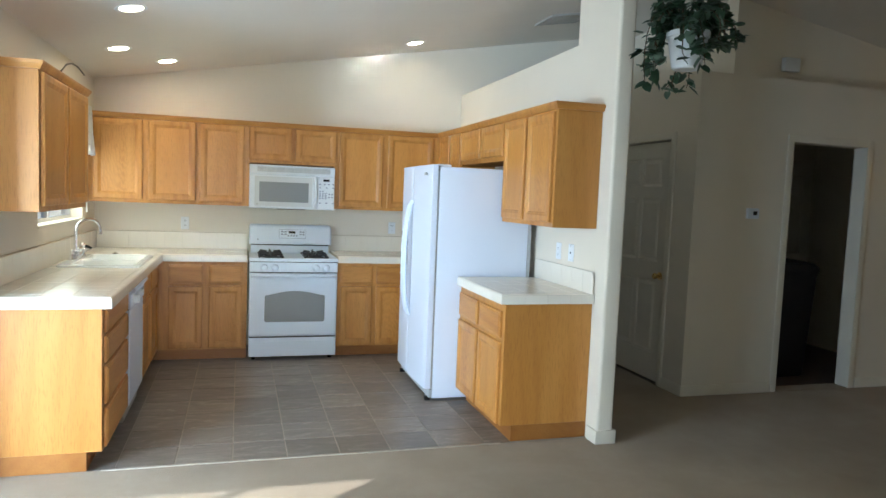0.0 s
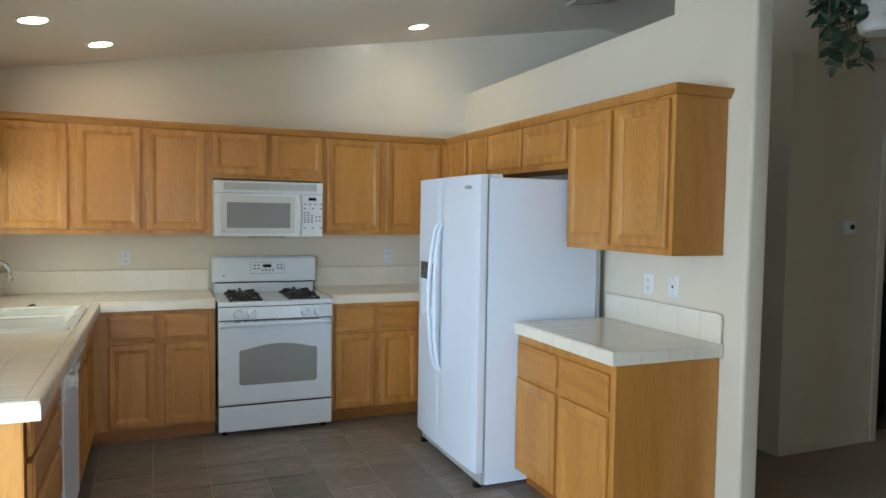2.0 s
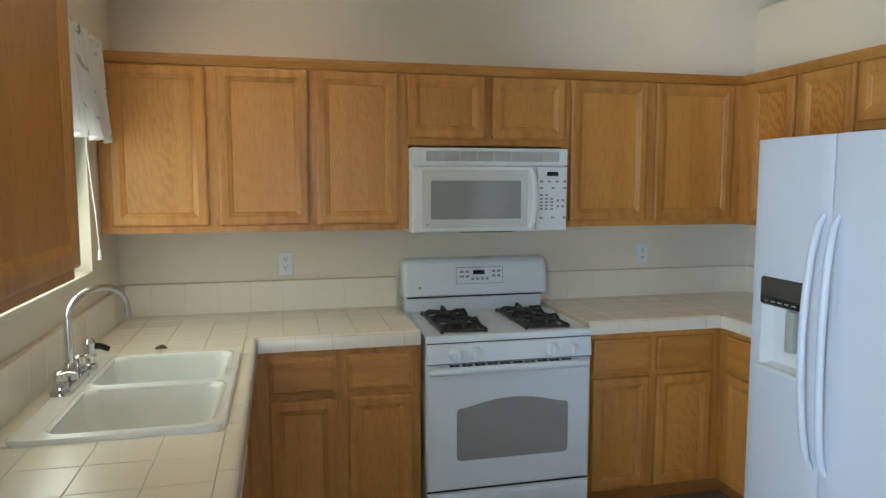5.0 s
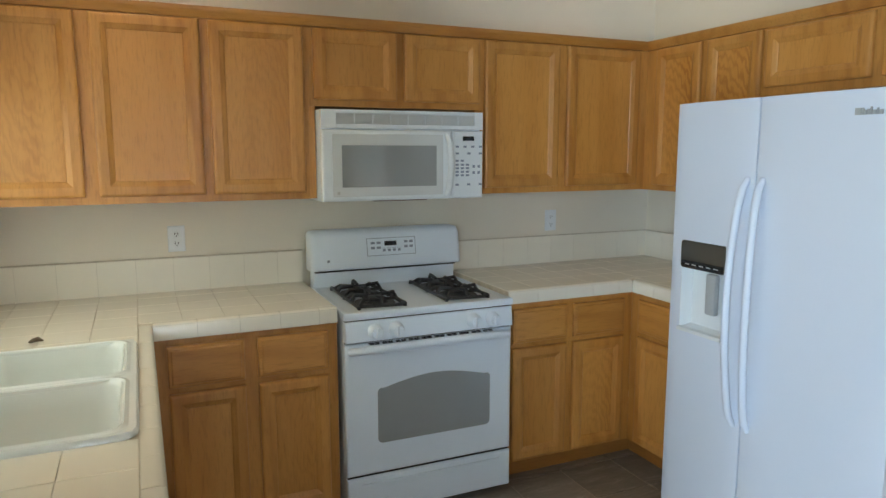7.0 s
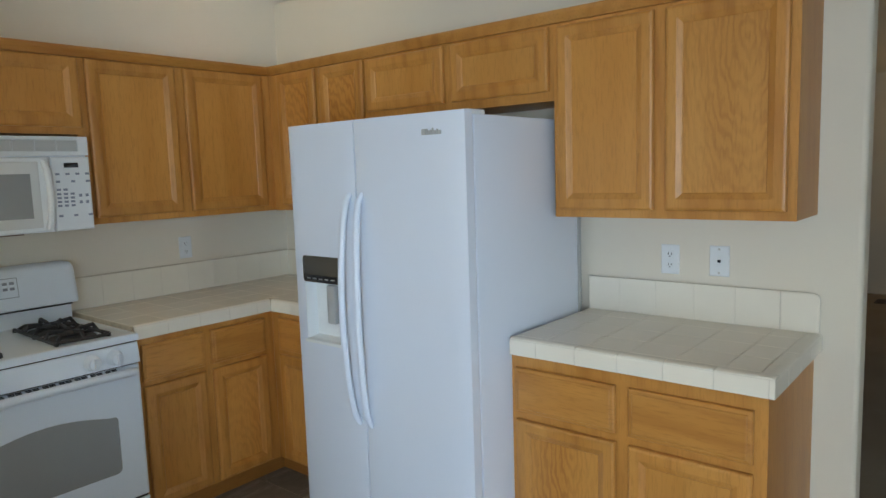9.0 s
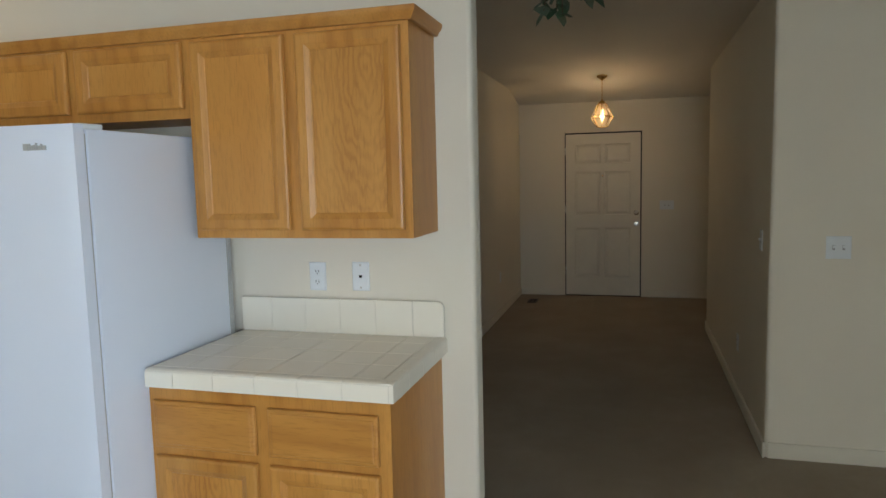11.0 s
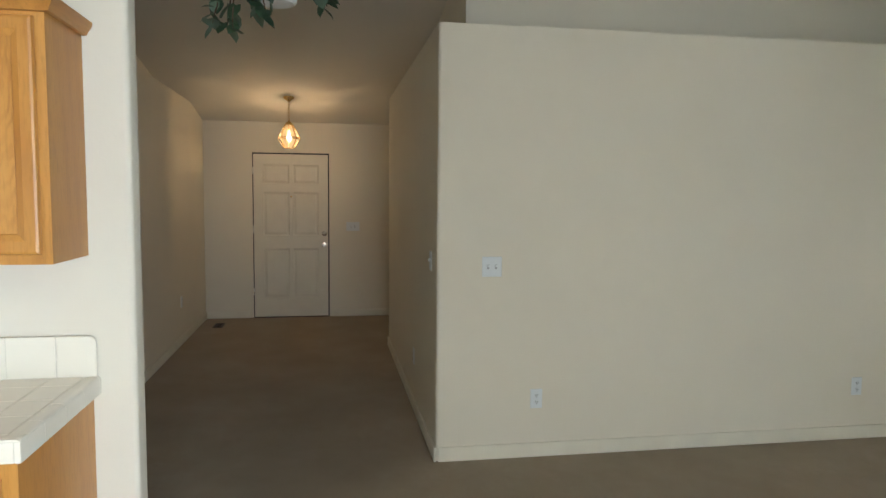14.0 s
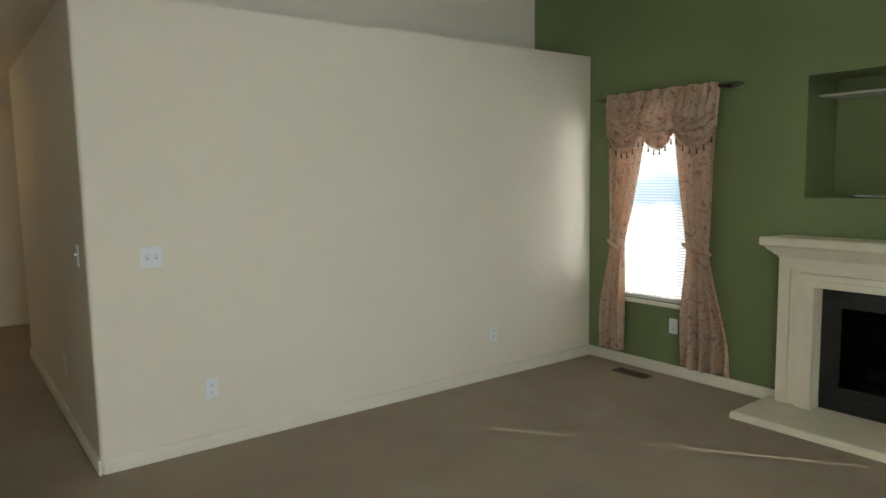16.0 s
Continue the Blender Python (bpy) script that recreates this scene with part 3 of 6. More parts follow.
unit("drawer_cabinet", "honey oak base cabinet with a stack of four drawers", pose(LF, o, 0, 0, 0, LEFT), 0.755, 0.577, 0.10, 0.866, [],
     [span(-2.895, -2.205, 0.113, 0.325, o), span(-2.895, -2.205, 0.345, 0.545, o), span(-2.895, -2.205, 0.565, 0.705, o), span(-2.895, -2.205, 0.725, 0.845, o)], True)
o = -1.555
unit("sink_cabinet", "honey oak sink base cabinet with two doors", pose(LF, o, 0, 0, 0, LEFT), 0.958, 0.577, 0.10, 0.866,
     [span(-1.525, -1.11, *DZ, o), span(-1.07, -0.66, *DZ, o)], [span(-1.525, -1.11, *WZ, o), span(-1.07, -0.66, *WZ, o)], True, body_top=0.70)

TZ = (1.372, 2.060)
UD = 0.31
G = "wall cabinets"
o = 0.083
unit("wall_cabinet", "honey oak wall cabinet with two doors", pose(o, UF, 0, 0, 0, BACK), 0.885, UD, 1.343, 2.075, [span(0.129, 0.519, *TZ, o), span(0.566, 0.953, *TZ, o)], group=G)
o = 0.968
unit("wall_cabinet", "honey oak wall cabinet with a single door", pose(o, UF, 0, 0, 0, BACK), 0.413, UD, 1.343, 2.075, [span(0.987, 1.360, *TZ, o)], group=G)
o = 1.381
over = unit("wall_cabinet", "short honey oak wall cabinet above the microwave", pose(o, UF, 0, 0, 0, BACK), 0.822, UD, 1.736, 2.075, [span(1.402, 1.776, 1.766, 2.060, o), span(1.813, 2.187, 1.766, 2.060, o)], group=G)
for a, b in ((0.0005, 0.028), (0.789, 0.8215)):
    part("filler", boxes((a, b, -0.002, UD, 1.344, 1.7355)), OAKE, over)
o = 2.203
unit("wall_cabinet", "honey oak wall cabinet with two doors", pose(o, UF, 0, 0, 0, BACK), 0.984, UD, 1.343, 2.075, [span(2.217, 2.631, *TZ, o), span(2.678, 3.125, *TZ, o)], group=G)
o = -0.305
unit("wall_cabinet", "honey oak corner wall cabinet with two narrow doors", pose(RU, o, 0, 0, 0, RIGHT), 0.748, UD - 0.01, 1.343, 2.075, [span(-0.394, -0.695, *TZ, o), span(-0.736, -1.041, *TZ, o)], group=G)
o = -1.053
unit("wall_cabinet", "short honey oak wall cabinet above the refrigerator", pose(RU, o, 0, 0, 0, RIGHT), 1.010, UD - 0.01, 1.780, 2.075, [span(-1.066, -1.532, 1.815, 2.052, o), span(-1.575, -2.046, 1.815, 2.052, o)], group=G)
o = -2.063
unit("wall_cabinet", "honey oak wall cabinet with two doors beside the column", pose(RU, o, 0, 0, 0, RIGHT), 0.850, UD - 0.01, 1.338, 2.075, [span(-2.085, -2.459, 1.368, 2.048, o), span(-2.502, -2.887, 1.368, 2.048, o)], group=G)
o = -2.80
unit("wall_cabinet", "honey oak wall cabinet with two doors beside the sink window", pose(LU, o, 0, 0, 0, LEFT), 1.10, 0.258, 1.338, 2.075, [span(-2.775, -2.265, 1.368, 2.055, o), span(-2.235, -1.725, 1.368, 2.055, o)], group=G)


def crown(points, inward):
    """Oak crown moulding along the cabinet tops; inward is the way to the wall for each corner."""
    bm = bmesh.new()
    prof = [(0.0, 2.062), (-0.012, 2.064), (-0.016, 2.074), (-0.026, 2.086), (-0.030, 2.098), (-0.030, 2.106), (0.02, 2.106)]
    cols = [[bm.verts.new((p[0] + n[0] * d, p[1] + n[1] * d, z)) for d, z in prof] for p, n in zip(points, inward)]
    for a, b in zip(cols, cols[1:]):
        for k in range(len(prof)):
            bm.faces.new((a[k], b[k], b[(k + 1) % len(prof)], a[(k + 1) % len(prof)]))
    for c in (cols[0], cols[-1]):
        bm.faces.new(c)
    return solid("crown_moulding", bm, OAKX, "honey oak crown moulding on the cabinet tops", "moulding", "crown mouldings")


crown([(0.083, UF - 0.004), (RU - 0.004, UF - 0.004), (RU - 0.004, -2.917), (3.487, -2.917)], [(0, 1), (1, 1), (1, 1), (0, 1)])
crown([(0.083, -2.804), (LU + 0.004, -2.804), (LU + 0.004, -1.696), (0.083, -1.696)], [(0, 1), (-1, 1), (-1, -1), (0, -1)])

# ---- tiled counters ----
ZT = 0.925


def tile_mesh(name, w, d, h):
    bm = bmesh.new()
    b = 0.0014
    rings_face(bm, [[(x, y, z) for x, y in ((i, i), (w - i, i), (w - i, d - i), (i, d - i))] for i, z in ((0, 0), (0, h - b), (b * 0.4, h - b * 0.35), (b * 1.3, h))])
    return mesh_of(name, bm, TILE)


TMESH = {}


def tile(parent, x0, x1, y0, y1, z, h=0.007, rot=None):
    """One glazed tile, its joint left open round it."""
    g = 0.0009
    key = (round(x1 - x0 - 2 * g, 3), round(y1 - y0 - 2 * g, 3), round(h, 4))
    if min(key[:2]) < 0.012:
        return
    if key not in TMESH:
        TMESH[key] = tile_mesh("tile", *key)
    jx = random.uniform(-0.0003, 0.0003)
    shared("tile", TMESH[key], parent, (rot or Matrix.Identity(4)) @ pose(x0 + g, y0 + g, z + jx, random.uniform(-0.12, 0.12), random.uniform(-0.12, 0.12), 0))


def field(parent, x0, x1, y0, y1, ox, oy, p=0.1525):
    """Square tiles over a level field, on a grid that starts at (ox, oy)."""
    xs = [x0] + [ox + k * p for k in range(-60, 60) if x0 + 0.004 < ox + k * p < x1 - 0.004] + [x1]
    ys = [y0] + [oy + k * p for k in range(-60, 60) if y0 + 0.004 < oy + k * p < y1 - 0.004] + [y1]
    for a, b in zip(xs, xs[1:]):
        for c, d in zip(ys, ys[1:]):
            tile(parent, a, b, c, d, ZT - 0.007)


def cap_mesh(w):
    """A rounded edge tile: overlaps the field a little and turns down over the counter's edge."""
    bm = bmesh.new()
    prof = [(0.0, 0.0), (0.0, 0.046), (0.003, 0.056), (0.010, 0.061), (0.022, 0.0618), (0.046, 0.0605), (0.048, 0.0585), (0.048, 0.052), (0.012, 0.052), (0.010, 0.0)]
    a = [bm.verts.new((0.0, y, z)) for y, z in prof]
    b = [bm.verts.new((w, y, z)) for y, z in prof]
    for k in range(len(prof)):
        bm.faces.new((a[k], b[k], b[(k + 1) % len(prof)], a[(k + 1) % len(prof)]))
    bm.faces.new(a)
    bm.faces.new(b)
    return mesh_of("edge_tile", bm, TILE)


CAPS = {}


def cap_run(parent, start, way, length, first=0.1525, p=0.1525):
    """Edge tiles from start along way (degrees); the room lies to the right of the way's left normal."""
    s, w = 0.0, first
    m0 = pose(start[0], start[1], 0.8645, 0, 0, way)
    while s < length - 0.01:
        w = min(w, length - s)
        key = round(w - 0.002, 3)
        if key not in CAPS:
            CAPS[key] = cap_mesh(key)
        shared("edge_tile", CAPS[key], parent, m0 @ pose(s + 0.001, 0, random.uniform(-0.0004, 0.0004)))
        s += w
        w = p
    part("joint_fill", boxes((0.001, length - 0.001, 0.0022, 0.03, 0.001, 0.0555)), SPLASHG, parent, m=m0)


def splash(parent, start, way, length, top, first=0.1525, round_end=False):
    """Upright tiles against the wall with a narrow rounded cap."""
    m0 = pose(start[0], start[1], 0, 0, 0, way)
    s, w = 0.0, first
    while s < length - 0.01:
        w = min(w, length - s)
        g = 0.0007
        last = round_end and s + w > length - 0.01
        key = ("s", round(w - 2 * g, 3), round(top - ZT - 0.003, 3), last)
        if key not in TMESH:
            bm = bmesh.new()
            hh, ww = key[2], key[1]
            if last:
                r = 0.026
                rings_face(bm, [[(i, -d, 0.0), (ww - i, -d, 0.0)] + [(ww - r + (r - i) * math.cos(a), -d, hh - r + (r - i) * math.sin(a)) for a in [math.pi / 2 * q / 6 for q in range(7)]] + [(i, -d, hh - i)] for i, d in ((0, 0), (0, 0.008), (0.003, 0.0112), (0.008, 0.012))])
            else:
                rings_face(bm, [rect(i, ww - i, i * 0.5, hh - i * 3, -d) for i, d in ((0, 0), (0, 0.0105), (0.0004, 0.0117), (0.0012, 0.012))])
            TMESH[key] = mesh_of("splash_tile", bm, TILE)
        shared("splash_tile", TMESH[key], parent, m0 @ pose(s + g, -0.010, ZT + 0.002))
        s += w
        w = 0.1525
    part("splash_backing", boxes((0, length - (0.03 if round_end else 0.0), -0.0205, 0.0, ZT - 0.002, top - 0.004)), SPLASHG, parent, m=m0)
    if not round_end:
        # thin tan strip along the splash's top edge
        part("joint_line", boxes((0, length, -0.0165, 0.0, top - 0.0015, top + 0.0025)), GROUT, parent, "thin tan strip along the wall", m0)


SX0, SX1, SY0, SY1 = 0.15, 0.672, -1.668, -0.832
ctr = thing("counter", "cream tiled counter with rounded edge tiles and tan joints", "counter", None, "tiled counters")
bm = slab(0.082, 0.71, -2.98, 0.008, 0.867, ZT - 0.0035, "xy", [(SX0 + 0.03, SX1 - 0.03, SY0 + 0.03, SY1 - 0.03)])
part("substrate", bm, GROUT, ctr)
part("substrate", boxes((0.71, 1.405, -0.61, 0.008, 0.867, ZT - 0.0035)), GROUT, ctr)
for x0, x1, y0, y1 in ((0.098, 0.672, -2.94, SY0 + 0.012), (0.098, 0.672, SY1 - 0.012, -0.004), (0.098, SX0 + 0.012, SY0 + 0.012, SY1 - 0.012)):
    field(ctr, x0, x1, y0, y1, 0.524, -1.668)
field(ctr, 0.672, 1.403, -0.574, -0.004, 0.672, -0.574)
cap_run(ctr, (0.72, -2.988), 90, 2.37)
cap_run(ctr, (0.72, -0.62), 0, 0.684)
cap_run(ctr, (0.084, -2.988), 0, 0.634)
splash(ctr, (0.097, 0.008), 0, 1.305, 1.077, 0.118)
splash(ctr, (0.082, -2.98), 90, 2.978, 1.077)

ctr = thing("counter", "cream tiled corner counter between stove and refrigerator", "counter", None, "tiled counters")
part("substrate", boxes((2.188, 3.488, -0.61, 0.008, 0.867, ZT - 0.0035), (2.89, 3.488, -1.125, -0.61, 0.867, ZT - 0.0035)), GROUT, ctr)
field(ctr, 2.19, 3.472, -0.574, -0.004, 2.19, -0.574)
field(ctr, 2.928, 3.472, -1.12, -0.574, 2.928, -0.574)
cap_run(ctr, (2.19, -0.62), 0, 0.69)
cap_run(ctr, (2.88, -0.62), -90, 0.505)
splash(ctr, (2.19, 0.008), 0, 1.285, 1.077)
splash(ctr, (3.488, -0.006), -90, 1.12, 1.077)

ctr = thing("counter", "cream tiled counter with rounded edge tiles beside the refrigerator", "counter", None, "tiled counters")
part("substrate", boxes((2.872, 3.488, -2.93, -2.052, 0.867, ZT - 0.002)), SPLASHG, ctr)
field(ctr, 2.908, 3.472, -2.892, -2.052, 2.908, -2.79)
cap_run(ctr, (2.86, -2.052), -90, 0.888, 0.11)
cap_run(ctr, (2.862, -2.94), 0, 0.624)
splash(ctr, (3.488, -2.055), -90, 0.878, 1.067, 0.14, True)

# ---- sink and faucet ----
sk = thing("sink", "white enamelled double-bowl sink set into the tiled counter", "sink")
cx, cy, hx, hy = (SX0 + SX1) / 2, (SY0 + SY1) / 2, (SX1 - SX0) / 2, (SY1 - SY0) / 2
bowls = [(0.437, -1.448, 0.198, 0.192), (0.437, -1.040, 0.198, 0.180)]
bm = bmesh.new()
outer = [(hx, hy, 0.05, ZT - 0.002), (hx, hy, 0.05, ZT + 0.006), (hx - 0.005, hy - 0.005, 0.045, ZT + 0.013), (hx - 0.014, hy - 0.014, 0.04, ZT + 0.014)]
rings_face(bm, [rrect(cx, cy, a, b, r, z) for a, b, r, z in outer], cap=False)
part("rim", bm, SINKW, sk)
# deck with two openings, made as strips round the bowls
zd = ZT + 0.014
d0, d1, e0, e1 = SX0 + 0.012, SX1 - 0.012, SY0 + 0.012, SY1 - 0.012
hol = [(b[0] - b[2] + 0.004, b[0] + b[2] - 0.004, b[1] - b[3] + 0.004, b[1] + b[3] - 0.004) for b in bowls]
part("deck", slab(d0, d1, e0, e1, zd - 0.012, zd, "xy", hol), SINKW, sk)
for b in bowls:
    bm = bmesh.new()
    prof = [(0.016, 0.0005, 0.05), (0.006, 0.004, 0.05), (0.0, -0.002, 0.055), (-0.005, -0.012, 0.06), (-0.010, -0.06, 0.06), (-0.016, -0.15, 0.055), (-0.030, -0.178, 0.045), (-0.060, -0.186, 0.03)]
    rings_face(bm, [rrect(b[0], b[1], b[2] + i, b[3] + i, r, zd + z) for i, z, r in prof])
    bo = part("bowl", bm, SINKW, sk)
    bm = bmesh.new()
    lathe(bm, [(0.0, 0.001), (0.028, 0.001), (0.036, 0.004), (0.042, 0.003), (0.044, 0.0)], (b[0], b[1], zd - 0.186))
    part("drain", bm, CHROME, bo, "chrome drain")

fc = thing("faucet", "chrome gooseneck faucet with two handles on the sink deck", "faucet", pose(0.180, -1.19, zd))
bm = bmesh.new()
rings_face(bm, [rrect(0, 0, a, b, r, z) for a, b, r, z in ((0.030, 0.125, 0.029, 0.0), (0.030, 0.125, 0.029, 0.012), (0.024, 0.118, 0.023, 0.021))])
part("base_plate", bm, CHROME, fc)
bm = bmesh.new()
lathe(bm, [(0.024, 0.018), (0.022, 0.05), (0.017, 0.062), (0.012, 0.07)], (0, 0, 0))
HC, RISE, REACH = 0.195, 0.090, 0.262
fwd = Vector((0.47, 0.883, 0)).normalized()
pts = [(0, 0, 0.06), (0, 0, HC * 0.6), (0, 0, HC)]
for k in range(1, 14):
    a = math.pi * (1 - k / 13.0)
    q = fwd * (REACH / 2 + REACH / 2 * math.cos(a))
    pts.append((q.x, q.y, HC + RISE * math.sin(a) ** 0.9))
q = fwd * REACH
pts.append((q.x, q.y, HC - 0.012))
tube(bm, pts, 0.0105, 12)
cyl(bm, (q.x, q.y, HC - 0.006), (q.x, q.y, HC - 0.030), 0.0135, 0.0125)
part("spout", bm, CHROME, fc)
for s in (-1, 1):
    bm = bmesh.new()
    lathe(bm, [(0.022, 0.018), (0.021, 0.034), (0.016, 0.042), (0.019, 0.046), (0.021, 0.066), (0.014, 0.072), (0, 0.073)], (0, s * 0.098, 0))
    tube(bm, [(0, s * 0.098, 0.060), (0.028, s * 0.104, 0.064), (0.050, s * 0.108, 0.062)], [0.008, 0.007, 0.005], 8)
    part("handle", bm, CHROME, fc)
sp = thing("sink_sprayer", "chrome and black side sprayer beside the faucet", "sprayer", pose(0.185, -0.985, zd) @ Matrix.Scale(1.15, 4))
bm = bmesh.new()
lathe(bm, [(0.022, 0.0), (0.020, 0.012), (0.014, 0.016), (0.016, 0.05), (0.020, 0.075), (0.012, 0.088), (0, 0.09)])
part("body", bm, CHROME, sp)
bm = bmesh.new()
tube(bm, [(0.008, 0.0, 0.066), (0.03, 0.006, 0.062), (0.052, 0.010, 0.050)], [0.010, 0.010, 0.008], 8)
part("nozzle", bm, BLACKP, sp, "black nozzle")

scr = thing("counter_scrap", "small crumpled brown scrap on the counter behind the sink", "scrap", pose(0.368, -0.715, ZT + 0.001))
bm = bmesh.new()
tube(bm, [(-0.022, 0.0, 0.004), (-0.008, 0.004, 0.009), (0.006, -0.003, 0.013), (0.020, 0.002, 0.005)], [0.003, 0.007, 0.008, 0.003], 7)
part("scrap", bm, STEM, scr)

# ---- stove ----
st = thing("stove", "white gas range with black grates and a grey oven window", "stove", pose(1.419, -0.665, 0))
W = 0.760
part("body", boxes((0.006, W - 0.006, 0.02, 0.655, 0.035, 0.885), bev=0.003), ENAMEL, st)
for fx in (0.03, W - 0.06):
    part("foot", boxes((fx, fx + 0.03, 0.06, 0.09, 0.0, 0.036)), BLACKP, st)
bm = bmesh.new()
rings_face(bm, [[(x, y, z) for x, y in ((i - 0.004, i - 0.004), (W + 0.004 - i, i - 0.004), (W + 0.004 - i, 0.60 - i), (i - 0.004, 0.60 - i))] for i, z in ((0.004, 0.876), (0, 0.884), (0, 0.900), (0.004, 0.906), (0.010, 0.907), (0.022, 0.9065), (0.030, 0.900), (0.04, 0.899))])
top = part("cooktop", bm, ENAMEL, st)
bm = bmesh.new()
rings_face(bm, [[(0.0, 0.03, 0.79), (W, 0.03, 0.79), (W, 0.03, 0.872), (0.0, 0.03, 0.872)], [(0.0, -0.010, 0.786), (W, -0.010, 0.786), (W, 0.002, 0.871), (0.0, 0.002, 0.871)], [(0.004, -0.016, 0.790), (W - 0.004, -0.016, 0.790), (W - 0.004, -0.004, 0.867), (0.004, -0.004, 0.867)]])
fp = part("control_front", bm, ENAMEL, st)
for kx in (0.124, 0.214, 0.568, 0.658):
    bm = bmesh.new()
    lathe(bm, [(0.0, -0.004), (0.032, -0.004), (0.033, 0.003), (0.030, 0.007), (0.026, 0.028), (0.022, 0.035), (0, 0.036)], seg=24)
    box(bm, -0.006, 0.006, -0.023, 0.023, 0.030, 0.045, 0.003, 1)
    ring = bmesh.new()
    lathe(ring, [(0.030, -0.004), (0.038, -0.004), (0.038, -0.0022), (0.030, -0.0016)], seg=28)
    part("dial_ring", ring, SURROUND, fp, "pale grey dial ring", pose(kx, -0.0085, 0.826) @ pose(0, 0, 0, 82, 0, 0))
    part("knob", bm, ENAMEL, fp, m=pose(kx, -0.010, 0.826) @ pose(0, 0, 0, 90, 0, 0))
# oven door with its arched window
bm = bmesh.new()
rings_face(bm, [rect(i, W - i, 0.214 + i, 0.778 - i, y) for i, y in ((0.0, 0.03), (0.0, 0.006), (0.004, 0.0), (0.012, -0.003))])
od = part("oven_door", bm, ENAMEL, st)
bm = bmesh.new()
def corner(x, z, r, a0):
    return [(x + r * math.cos(radians(a0 + 15 * q)), z + r * math.sin(radians(a0 + 15 * q))) for q in range(7)]


arch = corner(0.155, 0.367, 0.022, 180) + corner(0.631, 0.367, 0.022, 270) + corner(0.631, 0.563, 0.022, 0)[:5] + [(0.62 - 0.454 * k / 12, 0.583 + 0.036 * math.sin(math.pi * k / 12)) for k in range(13)] + corner(0.155, 0.563, 0.022, 120)[:5]
lx = lambda i: [(0.393 + (x - 0.393) * (1 - i / 0.26), -0.0035 - i * 0.06, 0.465 + (z - 0.465) * (1 - i / 0.14)) for x, z in arch]
rings_face(bm, [lx(0.0), lx(0.004)])
part("oven_window", bm, OVENGLASS, od, "grey tinted oven window with an arched top")
bm = bmesh.new()
tube(bm, [(0.022, -0.002, 0.748), (0.036, -0.028, 0.755), (0.08, -0.041, 0.760)] + [(0.08 + (W - 0.16) * k / 8, -0.041 - 0.004 * math.sin(math.pi * k / 8), 0.760 + 0.002 * math.sin(math.pi * k / 8)) for k in range(1, 9)] + [(W - 0.036, -0.028, 0.755), (W - 0.022, -0.002, 0.748)], 0.0165, 12)
part("handle", bm, ENAMEL, od)
bm = bmesh.new()
for k in range(10):
    x = 0.098 + k * 0.0578
    for a, w in ((0.0, 0.020), (0.024, 0.020)):
        box(bm, x + a, x + a + w, -0.0045, 0.0, 0.7742, 0.7772)
        box(bm, x + a + 0.003, x + a + w + 0.003, -0.0045, 0.0, 0.7692, 0.7722)
part("vent_slots", bm, BLACKP, od, "row of dark vent slots")
# shade between the stove's parts, put in as solid black strips
part("gap", boxes((0.002, W - 0.002, 0.004, 0.03, 0.868, 0.879)), BLACKP, st, "black strip for shade under the cooktop")
part("gap", boxes((0.004, W - 0.004, 0.012, 0.03, 0.777, 0.791)), BLACKP, st, "black strip for shade above the oven door")
part("gap", boxes((0.004, W - 0.004, 0.012, 0.03, 0.200, 0.216)), BLACKP, st, "black strip for shade above the drawer")
bm = bmesh.new()
rings_face(bm, [rect(i, W - i, 0.036 + i, 0.203 - i, y) for i, y in ((0.0, 0.03), (0.0, 0.004), (0.004, -0.002), (0.010, -0.003))])
dr = part("storage_drawer", bm, ENAMEL, st)
part("drawer_lip", boxes((0.06, W - 0.06, -0.012, -0.002, 0.168, 0.178), bev=0.004), ENAMEL, dr)
# raised back with its clock panel
part("back_lower", boxes((0.016, W - 0.016, 0.575, 0.655, 0.88, 1.01), bev=0.004), ENAMEL, st)
bm = bmesh.new()
secs = []
for x, d in ((0.0, 0.024), (0.003, 0.014), (0.009, 0.006), (0.018, 0.0015), (0.028, 0.0), (W - 0.020, 0.0), (W - 0.010, 0.0015), (W - 0.001, 0.006), (W + 0.005, 0.014), (W + 0.008, 0.024)):
    e = d * 0.6
    prof = [(0.655, 0.985), (0.548 + e, 0.985), (0.540 + e, 0.990), (0.538 + e, 0.998), (0.560 + e, 1.145 - d), (0.568 + e, 1.162 - d), (0.585 + e, 1.172 - d), (0.655, 1.172 - d)]
    secs.append([bm.verts.new((x, y, z)) for y, z in prof])
for a, b in zip(secs, secs[1:]):
    for k in range(len(a)):
        bm.faces.new((a[k], b[k], b[(k + 1) % len(a)], a[(k + 1) % len(a)]))
bm.faces.new(secs[0])
bm.faces.new(secs[-1])
bg = part("back_panel", bm, ENAMEL, st)
tilt = math.degrees(math.atan2(0.022, 0.147))
pm = pose(0.0, 0.5375, 0.998, -tilt, 0, 0)
part("panel_seam", boxes((0.02, W - 0.02, 0.552, 0.57, 0.978, 0.986)), BLACKP, st, "dark seam under the clock panel")
part("panel_outline", slab(0.272, 0.523, 0.047, 0.133, -0.0009, 0.0004, "xz", [(0.2745, 0.5205, 0.0495, 0.1305)]), KEYPRINT, bg, "thin grey outline", pm)
bm = slab(0.2745, 0.5205, 0.0495, 0.1305, -0.0008, 0.0006, "xz")
cp = part("clock_panel", bm, ENAMEL, bg, "pale button panel", pm)
bm = bmesh.new()
